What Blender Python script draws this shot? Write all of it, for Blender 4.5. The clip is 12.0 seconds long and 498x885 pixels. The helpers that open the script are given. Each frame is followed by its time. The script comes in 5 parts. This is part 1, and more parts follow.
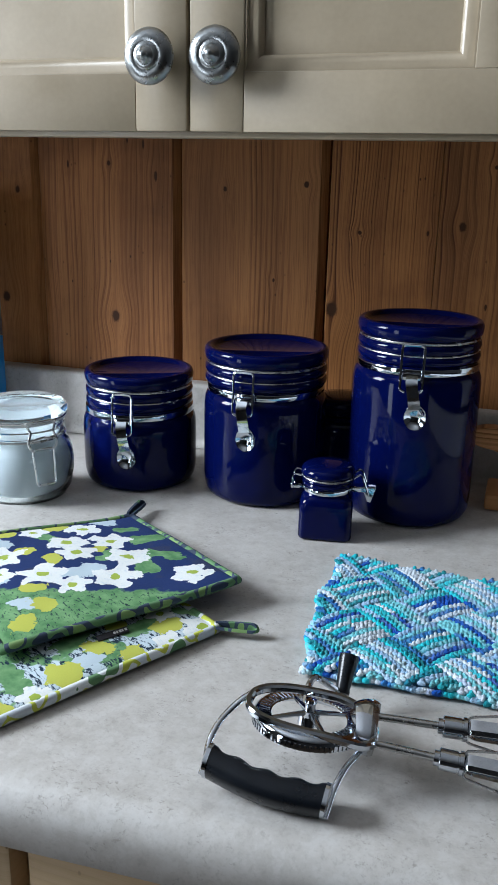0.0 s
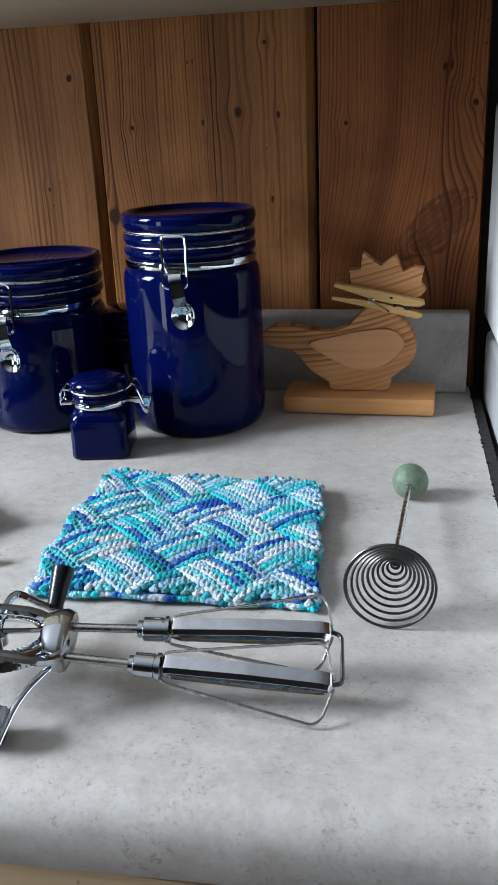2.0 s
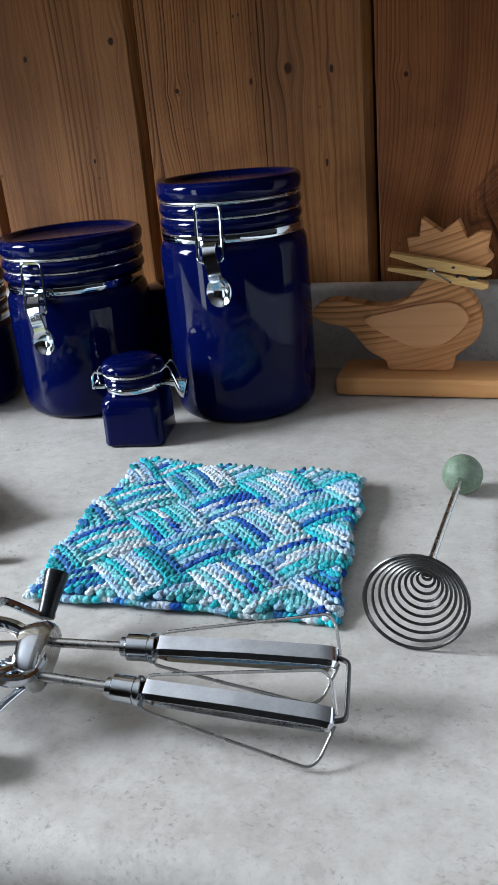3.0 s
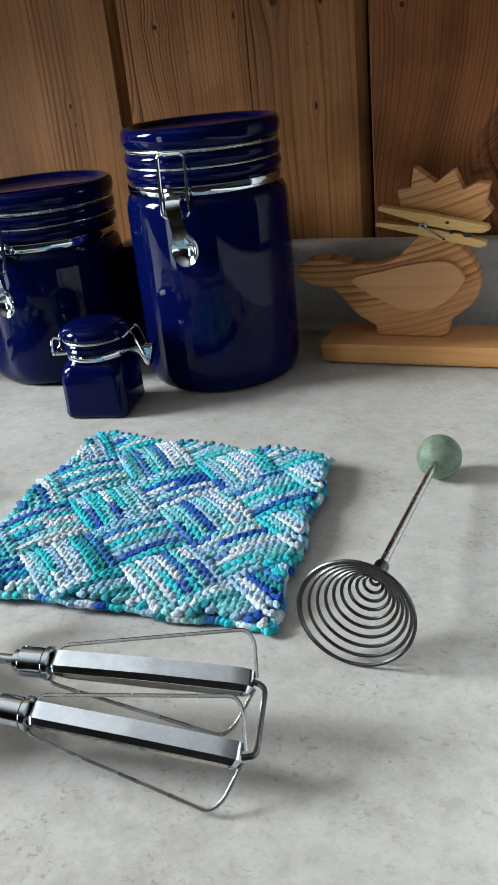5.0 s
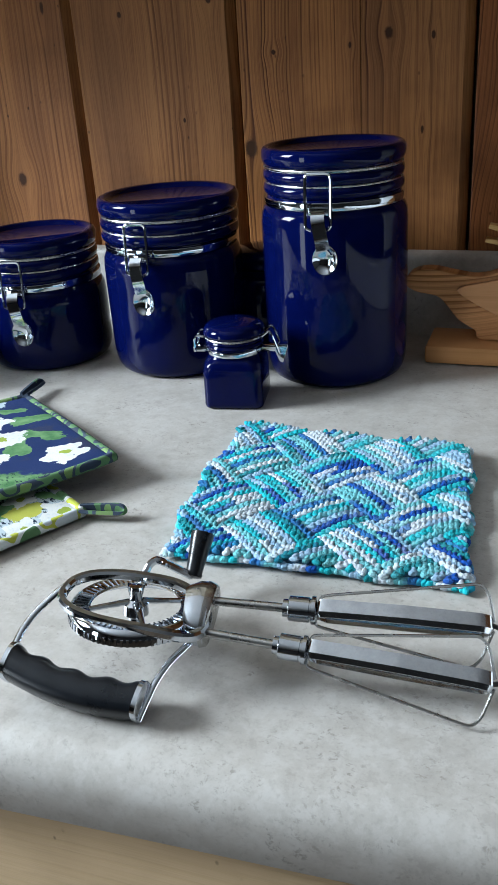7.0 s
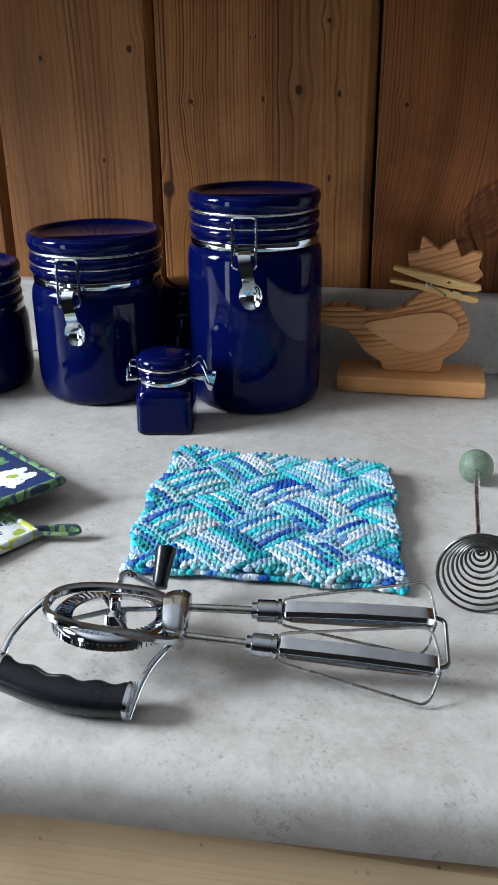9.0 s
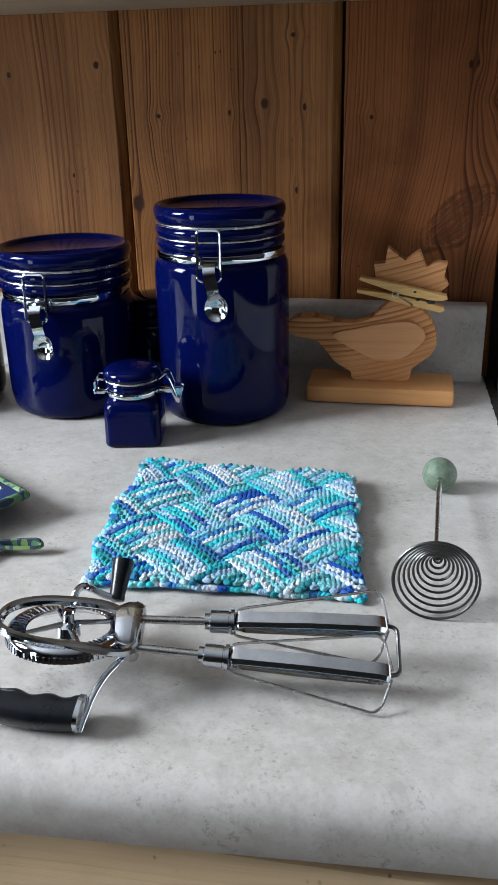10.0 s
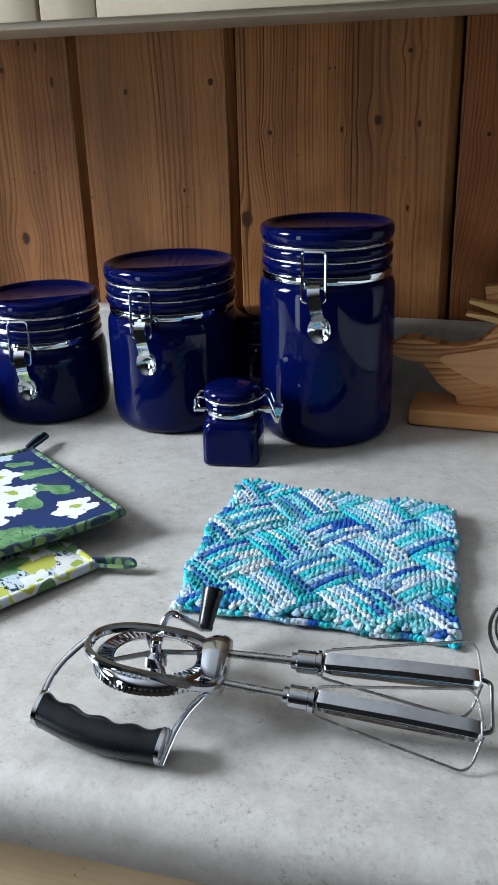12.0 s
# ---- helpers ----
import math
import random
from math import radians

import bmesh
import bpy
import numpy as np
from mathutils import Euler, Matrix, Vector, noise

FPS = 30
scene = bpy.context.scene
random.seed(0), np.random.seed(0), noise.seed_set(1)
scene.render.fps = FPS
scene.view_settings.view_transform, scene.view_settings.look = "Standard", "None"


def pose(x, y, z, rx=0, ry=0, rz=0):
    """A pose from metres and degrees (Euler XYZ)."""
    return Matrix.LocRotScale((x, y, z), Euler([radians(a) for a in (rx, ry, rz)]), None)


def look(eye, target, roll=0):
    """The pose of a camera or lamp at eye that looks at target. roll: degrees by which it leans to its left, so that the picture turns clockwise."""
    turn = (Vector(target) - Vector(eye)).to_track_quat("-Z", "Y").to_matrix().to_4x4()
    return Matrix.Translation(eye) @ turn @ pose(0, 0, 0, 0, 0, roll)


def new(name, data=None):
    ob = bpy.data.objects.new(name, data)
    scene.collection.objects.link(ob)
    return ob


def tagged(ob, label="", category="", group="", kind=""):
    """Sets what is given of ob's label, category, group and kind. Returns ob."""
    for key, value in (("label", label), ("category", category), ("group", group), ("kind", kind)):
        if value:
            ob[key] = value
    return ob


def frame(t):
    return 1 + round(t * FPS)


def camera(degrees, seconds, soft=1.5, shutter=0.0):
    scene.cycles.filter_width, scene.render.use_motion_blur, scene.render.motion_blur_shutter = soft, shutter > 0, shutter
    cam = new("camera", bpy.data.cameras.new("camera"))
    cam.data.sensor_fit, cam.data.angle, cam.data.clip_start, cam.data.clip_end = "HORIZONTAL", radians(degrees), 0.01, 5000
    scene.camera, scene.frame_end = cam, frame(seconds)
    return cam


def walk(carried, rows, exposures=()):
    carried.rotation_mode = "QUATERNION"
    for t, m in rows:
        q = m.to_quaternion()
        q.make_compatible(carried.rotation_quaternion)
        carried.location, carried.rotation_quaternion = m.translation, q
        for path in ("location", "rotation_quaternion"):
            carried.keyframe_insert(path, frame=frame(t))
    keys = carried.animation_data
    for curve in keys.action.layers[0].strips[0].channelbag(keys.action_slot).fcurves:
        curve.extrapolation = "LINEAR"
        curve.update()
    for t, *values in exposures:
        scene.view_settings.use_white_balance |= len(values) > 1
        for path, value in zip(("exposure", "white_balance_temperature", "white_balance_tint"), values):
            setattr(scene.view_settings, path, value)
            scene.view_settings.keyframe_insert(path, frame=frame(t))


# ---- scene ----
cam = camera(32.6, 12.0)
PATH = [
    (0, (0.027, 0.002, 1.219), (-0.562, 1.812, 0.607), 1.2),
    (0.5, (0.085, 0.023, 1.196), (-0.439, 1.852, 0.579), -0.7),
    (1, (0.105, 0.034, 1.178), (-0.351, 1.868, 0.524), -1.2),
    (1.5, (0.12, 0.05, 1.164), (-0.286, 1.88, 0.468), -1.7),
    (2, (0.141, 0.079, 1.16), (-0.272, 1.902, 0.449), -2.6),
    (2.5, (0.152, 0.111, 1.154), (-0.383, 1.894, 0.424), -4.2),
    (3, (0.173, 0.143, 1.146), (-0.467, 1.882, 0.396), -5.3),
    (4.8, (0.201, 0.206, 1.133), (-0.509, 1.88, 0.3), -6.0),
    (5, (0.201, 0.208, 1.135), (-0.514, 1.876, 0.293), -6.0),
    (5.5, (0.194, 0.201, 1.138), (-0.523, 1.861, 0.283), -6.0),
    (6, (0.164, 0.172, 1.144), (-0.555, 1.828, 0.283), -5.7),
    (6.5, (0.135, 0.138, 1.16), (-0.577, 1.795, 0.295), -5.4),
    (6.7, (0.127, 0.126, 1.164), (-0.568, 1.792, 0.304), -4.9),
    (8.3, (0.061, 0.061, 1.178), (-0.355, 1.831, 0.344), -0.2),
    (8.5, (0.065, 0.06, 1.18), (-0.329, 1.84, 0.358), -0.1),
    (9, (0.079, 0.055, 1.185), (-0.29, 1.849, 0.381), -0.7),
    (9.5, (0.087, 0.053, 1.185), (-0.276, 1.854, 0.394), -1.4),
    (10, (0.102, 0.057, 1.186), (-0.257, 1.863, 0.405), -1.4),
    (10.5, (0.123, 0.064, 1.187), (-0.239, 1.869, 0.408), -2.0),
    (11, (0.128, 0.067, 1.19), (-0.236, 1.871, 0.407), -1.7),
    (11.5, (0.121, 0.07, 1.194), (-0.268, 1.87, 0.414), -1.7),
    (12, (0.102, 0.071, 1.2), (-0.487, 1.819, 0.426), -1.8),
]
walk(cam, [(t, look(eye, target, roll)) for t, eye, target, roll in PATH], [(0, -0.33, 6250, 10), (0.5, -0.2, 6200, 13), (1.0, 0.0, 6300, 11), (3.0, 0.0, 6400, 10), (5.0, 0.0, 6700, 6), (5.5, 0.0, 6700, 6), (6.5, 0.0, 6300, 6), (8.5, 0.0, 6400, 10), (10.0, 0.0, 6500, 11), (11.2, 0.0, 6600, 11), (12, -0.05, 6350, 9)])


# ---- light ----
world = bpy.data.worlds.new("world")
scene.world = world
world.use_nodes = True
wn = world.node_tree
sky = wn.nodes.new("ShaderNodeTexSky")
sky.sky_type = "NISHITA"
sky.sun_disc = False
sky.sun_elevation, sky.sun_rotation = radians(38), radians(-100)
wn.links.new(sky.outputs[0], wn.nodes["Background"].inputs[0])
wn.nodes["Background"].inputs[1].default_value = 0.10


def window_light(name, m, w, h, watts, color):
    lamp = bpy.data.lights.new(name, "AREA")
    lamp.shape, lamp.size, lamp.size_y, lamp.energy, lamp.color = "RECTANGLE", w, h, watts, color
    ob = new(name, lamp)
    ob.matrix_world = m
    return ob


LEFT, RIGHT, REAR, BACK, CEIL = -1.8, 3.2, -4.2, 0.93, 2.6
# daylight in the window and the glazed door of the side wall
DAY = (0.835, 0.915, 1.0)
window_light("window_daylight", look((LEFT + 0.03, 0.04, 1.80), (0.0, 0.40, 1.22)), 0.63, 0.72, 97, DAY)
window_light("door_daylight", look((LEFT + 0.03, -1.55, 0.95), (0.0, -0.1, 0.95)), 0.45, 1.5, 20, DAY)


# ---- materials ----
def nodes_of(name):
    m = bpy.data.materials.new(name)
    m.use_nodes = True
    t = m.node_tree
    return m, t, t.nodes["Principled BSDF"]


class Net:
    """Short ways to add and link shader nodes."""

    def __init__(self, tree):
        self.t = tree

    def put(self, node, value):
        if hasattr(value, "is_linked"):
            self.t.links.new(value, node)
        else:
            node.default_value = value

    def math(self, op, a, b=0.0, c=0.0):
        n = self.t.nodes.new("ShaderNodeMath")
        n.operation = op
        for socket, value in zip(n.inputs, (a, b, c)):
            self.put(socket, value)
        return n.outputs[0]

    def coord(self, scale=(1, 1, 1), shift=(0, 0, 0), rot=(0, 0, 0)):
        c = self.t.nodes.new("ShaderNodeTexCoord")
        m = self.t.nodes.new("ShaderNodeMapping")
        m.inputs["Scale"].default_value, m.inputs["Location"].default_value, m.inputs["Rotation"].default_value = scale, shift, rot
        self.t.links.new(c.outputs["Object"], m.inputs["Vector"])
        return m.outputs[0]

    def noise(self, vec, scale, detail=3.0, rough=0.55, dist=0.0):
        n = self.t.nodes.new("ShaderNodeTexNoise")
        self.put(n.inputs["Vector"], vec)
        n.inputs["Scale"].default_value, n.inputs["Detail"].default_value = scale, detail
        n.inputs["Roughness"].default_value, n.inputs["Distortion"].default_value = rough, dist
        return n.outputs[0]

    def ramp(self, value, stops, smooth=False):
        n = self.t.nodes.new("ShaderNodeValToRGB")
        if smooth:
            n.color_ramp.interpolation = "EASE"
        e = n.color_ramp.elements
        while len(e) < len(stops):
            e.new(0.5)
        for k, (p, c) in enumerate(stops):
            e[k].position = p
            e[k].color = c if len(c) == 4 else (*c, 1)
        self.put(n.inputs[0], value)
        return n.outputs[0]

    def step(self, value, a, b):
        n = self.t.nodes.new("ShaderNodeMapRange")
        n.interpolation_type = "SMOOTHSTEP"
        self.put(n.inputs["Value"], value)
        n.inputs["From Min"].default_value, n.inputs["From Max"].default_value = a, b
        return n.outputs[0]

    def mix(self, fac, a, b, kind="MIX"):
        n = self.t.nodes.new("ShaderNodeMix")
        n.data_type, n.blend_type = "RGBA", kind
        self.put(n.inputs[0], fac)
        for socket, value in ((n.inputs[6], a), (n.inputs[7], b)):
            self.put(socket, value if hasattr(value, "is_linked") or len(value) == 4 else (*value, 1))
        return n.outputs[2]

    def bump(self, bsdf, height, strength=0.3, dist=0.001):
        n = self.t.nodes.new("ShaderNodeBump")
        n.inputs["Strength"].default_value, n.inputs["Distance"].default_value = strength, dist
        self.put(n.inputs["Height"], height)
        self.t.links.new(n.outputs[0], bsdf.inputs["Normal"])

    def combine(self, x, y, z):
        n = self.t.nodes.new("ShaderNodeCombineXYZ")
        for socket, value in zip(n.inputs, (x, y, z)):
            self.put(socket, value)
        return n.outputs[0]

    def split(self, vec):
        n = self.t.nodes.new("ShaderNodeSeparateXYZ")
        self.put(n.inputs[0], vec)
        return n.outputs


def plain(name, color, rough=0.5, metal=0.0, vary=0.12, scale=40.0, bump=0.1, coat=0.0, fine=400.0, spec=0.5):
    """A material with two scales of variation in tone, gloss and relief."""
    m, t, b = nodes_of(name)
    n = Net(t)
    big = n.noise(n.coord(), scale, 4)
    small = n.noise(n.coord(), fine, 2)
    tone = n.math("ADD", n.math("MULTIPLY", big, 0.7), n.math("MULTIPLY", small, 0.3))
    lo = tuple(c * (1 - vary) for c in color)
    hi = tuple(min(1, c * (1 + vary)) for c in color)
    t.links.new(n.ramp(tone, [(0.3, lo), (0.7, hi)]), b.inputs["Base Color"])
    rr = n.ramp(big, [(0.3, (rough * 0.8,) * 3), (0.75, (min(1, rough * 1.25),) * 3)])
    t.links.new(rr, b.inputs["Roughness"])
    b.inputs["Metallic"].default_value = metal
    b.inputs["Coat Weight"].default_value = coat
    b.inputs["Specular IOR Level"].default_value = spec
    b.inputs["Coat Roughness"].default_value = 0.04
    if bump:
        n.bump(b, tone, bump, 0.0006)
    return m


def pine(name, light, dark, knots=(), seed=0.0, along="Z", pitch=95.0, rough=0.55, across="X", arch=0.0, ink=0.86):
    """Pine boards: growth lines that bend round the knots, fine fibres, dark specks. knots: (across, along, half width, half height)."""
    m, t, b = nodes_of(name)
    n = Net(t)
    s = n.split(n.coord())
    pick = {"X": s[0], "Y": s[1], "Z": s[2]}
    x, z = pick[across], pick[along]
    slow = n.noise(n.combine(n.math("MULTIPLY", x, 6.0), seed, n.math("MULTIPLY", z, 2.2)), 1.0, 2)
    u = n.math("ADD", x, n.math("MULTIPLY", n.math("SUBTRACT", slow, 0.5), 0.028))
    if arch:
        u = n.math("ADD", u, n.math("MULTIPLY", n.math("MULTIPLY", z, z), arch))
    core = None
    for kx, kz, a, c, *turn in knots:
        dx = n.math("SUBTRACT", x, kx)
        dz = n.math("SUBTRACT", z, kz)
        if turn:
            ct, st = math.cos(radians(turn[0])), math.sin(radians(turn[0]))
            ex = n.math("ADD", n.math("MULTIPLY", dx, ct), n.math("MULTIPLY", dz, st))
            ez = n.math("SUBTRACT", n.math("MULTIPLY", dz, ct), n.math("MULTIPLY", dx, st))
        else:
            ex, ez = dx, dz
        d2 = n.math("ADD", n.math("POWER", n.math("ABSOLUTE", n.math("DIVIDE", ex, a)), 2.0), n.math("POWER", n.math("ABSOLUTE", n.math("DIVIDE", ez, c)), 2.0))
        bend = n.math("POWER", 2.718, n.math("MULTIPLY", d2, -0.12))
        u = n.math("SUBTRACT", u, n.math("MULTIPLY", n.math("MULTIPLY", dx, bend), 0.7 if a > 0.012 else 0.8))
        ragged = n.math("MULTIPLY", d2, n.math("ADD", 0.35, n.math("MULTIPLY", n.noise(n.coord(), 420.0, 3, 0.7), 1.5)))
        k = n.math("POWER", 2.718, n.math("MULTIPLY", ragged, -0.9))
        if a > 0.012:
            # a large overgrown knot: darker inside, with a dark bark line round it
            line_at = n.math("DIVIDE", n.math("SUBTRACT", n.math("ADD", d2, n.math("MULTIPLY", n.noise(n.coord(), 38.0, 4, 0.65), 2.4)), 2.5), 0.85)
            k = n.math("MAXIMUM", n.math("MULTIPLY", n.math("SUBTRACT", 1.0, n.step(ragged, 0.9, 1.7)), n.math("ADD", 0.42, n.math("MULTIPLY", n.noise(n.combine(n.math("MULTIPLY", ex, 60.0), seed, n.math("MULTIPLY", ez, 700.0)), 1.0, 3), 0.42))), n.math("MULTIPLY", n.math("POWER", 2.718, n.math("MULTIPLY", n.math("MULTIPLY", line_at, line_at), -1.0)), n.math("ADD", 0.34, n.math("MULTIPLY", n.noise(n.coord(shift=(seed, 0, 0)), 60.0, 3), 0.55))))
        core = k if core is None else n.math("MAXIMUM", core, k)
    lines = n.noise(n.combine(n.math("MULTIPLY", u, pitch * 2), seed + 3.0, n.math("MULTIPLY", z, 0.9)), 1.0, 2, 0.5)
    fibre = n.noise(n.combine(n.math("MULTIPLY", u, 1500.0), seed, n.math("MULTIPLY", z, 22.0)), 1.0, 3, 0.6)
    broad = n.noise(n.combine(n.math("MULTIPLY", u, 22.0), seed + 9.0, n.math("MULTIPLY", z, 1.1)), 1.0, 2)
    # growth rings: a slow rise and a sharp late edge, at uneven spacing
    phase = n.math("ADD", n.math("MULTIPLY", u, pitch * 2.6), n.math("MULTIPLY", broad, 3.2))
    phase = n.math("ADD", phase, n.math("MULTIPLY", n.math("SUBTRACT", fibre, 0.5), 0.30))
    saw = n.math("FRACT", phase)
    late = n.math("MULTIPLY", n.step(saw, 0.35, 0.88), n.math("SUBTRACT", 1.0, n.step(saw, 0.90, 1.0)))
    thin = n.noise(n.combine(n.math("MULTIPLY", u, pitch * 5.5), seed + 5.0, n.math("MULTIPLY", z, 1.3)), 1.0, 2, 0.5)
    line = n.math("ADD", n.math("MULTIPLY", late, n.math("ADD", 0.25, n.math("MULTIPLY", n.step(lines, 0.38, 0.62), 0.75))), n.math("MULTIPLY", n.step(thin, 0.54, 0.66), 0.22))
    clear = n.noise(n.combine(n.math("MULTIPLY", x, 17.0), seed + 21.0, n.math("MULTIPLY", z, 1.6)), 1.0, 2)
    line = n.math("MULTIPLY", line, n.math("ADD", 0.55, n.math("MULTIPLY", n.step(clear, 0.38, 0.62), 0.75)))
    base = n.mix(n.step(broad, 0.3, 0.72), light, tuple(0.55 * p + 0.45 * q for p, q in zip(light, dark)))
    base = n.mix(n.math("MULTIPLY", line, ink), base, dark)
    base = n.mix(n.math("MULTIPLY", n.step(fibre, 0.42, 0.72), 0.42), base, dark)
    stain = n.noise(n.coord(), 7.0, 4, 0.6)
    base = n.mix(n.math("MULTIPLY", n.step(stain, 0.46, 0.72), 0.45), base, tuple(0.7 * c for c in dark))
    if core is not None:
        ring = n.noise(n.combine(n.math("MULTIPLY", core, 9.0), seed, 0.0), 1.0, 2)
        knot_tone = n.mix(ring, tuple(0.10 * c for c in light), tuple(0.75 * c for c in dark))
        base = n.mix(n.step(core, 0.45, 0.80), base, knot_tone)
    speck = n.t.nodes.new("ShaderNodeTexVoronoi")
    n.put(speck.inputs["Vector"], n.coord(scale=(38, 38, 22), shift=(seed, 0, seed)))
    speck.inputs["Scale"].default_value = 1.0
    rnd = n.split(speck.outputs["Color"])[0]
    dot = n.math("MULTIPLY", n.math("SUBTRACT", 1.0, n.step(speck.outputs["Distance"], 0.03, 0.085)), n.math("GREATER_THAN", rnd, 0.92))
    base = n.mix(n.math("MULTIPLY", dot, 0.85), base, tuple(0.12 * c for c in dark))
    # clusters of fine bore holes and nicks
    nick = n.t.nodes.new("ShaderNodeTexVoronoi")
    n.put(nick.inputs["Vector"], n.coord(scale=(190, 190, 120), shift=(0, 0, seed * 3)))
    nick.inputs["Scale"].default_value = 1.0
    where = n.step(n.noise(n.coord(shift=(seed, 0, 0)), 16.0, 3, 0.6), 0.50, 0.62)
    hole = n.math("MULTIPLY", n.math("SUBTRACT", 1.0, n.step(nick.outputs["Distance"], 0.10, 0.26)), n.math("GREATER_THAN", n.split(nick.outputs["Color"])[0], 0.84))
    base = n.mix(n.math("MULTIPLY", n.math("MULTIPLY", hole, where), 0.75), base, tuple(0.15 * c for c in dark))
    b.inputs["Specular IOR Level"].default_value = 0.2
    t.links.new(base, b.inputs["Base Color"])
    t.links.new(n.ramp(fibre, [(0.2, (rough * 0.8,) * 3), (0.8, (rough * 1.2,) * 3)]), b.inputs["Roughness"])
    n.bump(b, n.math("ADD", n.math("MULTIPLY", line, -0.5), n.math("MULTIPLY", fibre, 0.4)), 0.35, 0.0008)
    return m


def laminate():
    m, t, b = nodes_of("grey_laminate")
    n = Net(t)
    cloud = n.noise(n.coord(), 20.0, 5, 0.6)
    mott = n.noise(n.coord(shift=(3, 1, 0)), 80.0, 6, 0.72, 0.15)
    grain = n.noise(n.coord(), 420.0, 3)
    base = n.ramp(cloud, [(0.3, (0.405, 0.382, 0.352)), (0.7, (0.485, 0.462, 0.432))])
    base = n.mix(n.math("MULTIPLY", n.step(mott, 0.46, 0.62), 0.45), base, (0.55, 0.535, 0.512))
    base = n.mix(n.math("MULTIPLY", n.step(mott, 0.46, 0.34), 0.40), base, (0.30, 0.272, 0.25))
    base = n.mix(n.math("MULTIPLY", n.step(grain, 0.5, 0.75), 0.30), base, (0.30, 0.28, 0.255))
    # ragged dark smudges in drifts, and scattered scratches
    drift = n.step(n.noise(n.coord(shift=(1, 6, 0)), 34.0, 3, 0.6), 0.44, 0.64)
    fleck = n.noise(n.coord(scale=(250, 330, 250), shift=(5, 2, 0), rot=(0, 0, 0.7)), 1.0, 5, 0.75, 0.4)
    base = n.mix(n.math("MULTIPLY", n.math("MULTIPLY", n.step(fleck, 0.53, 0.65), drift), 0.62), base, (0.19, 0.17, 0.15))
    v = t.nodes.new("ShaderNodeTexVoronoi")
    n.put(v.inputs["Vector"], n.coord(scale=(26, 40, 30), rot=(0, 0, 0.3)))
    v.inputs["Scale"].default_value = 1.0
    chip = n.math("MULTIPLY", n.math("SUBTRACT", 1.0, n.step(v.outputs["Distance"], 0.015, 0.04)), n.math("GREATER_THAN", n.split(v.outputs["Color"])[1], 0.9))
    base = n.mix(n.math("MULTIPLY", chip, 0.7), base, (0.07, 0.06, 0.05))
    t.links.new(base, b.inputs["Base Color"])
    t.links.new(n.ramp(mott, [(0.3, (0.36,) * 3), (0.7, (0.5,) * 3)]), b.inputs["Roughness"])
    n.bump(b, n.math("ADD", grain, mott), 0.12, 0.0004)
    return m


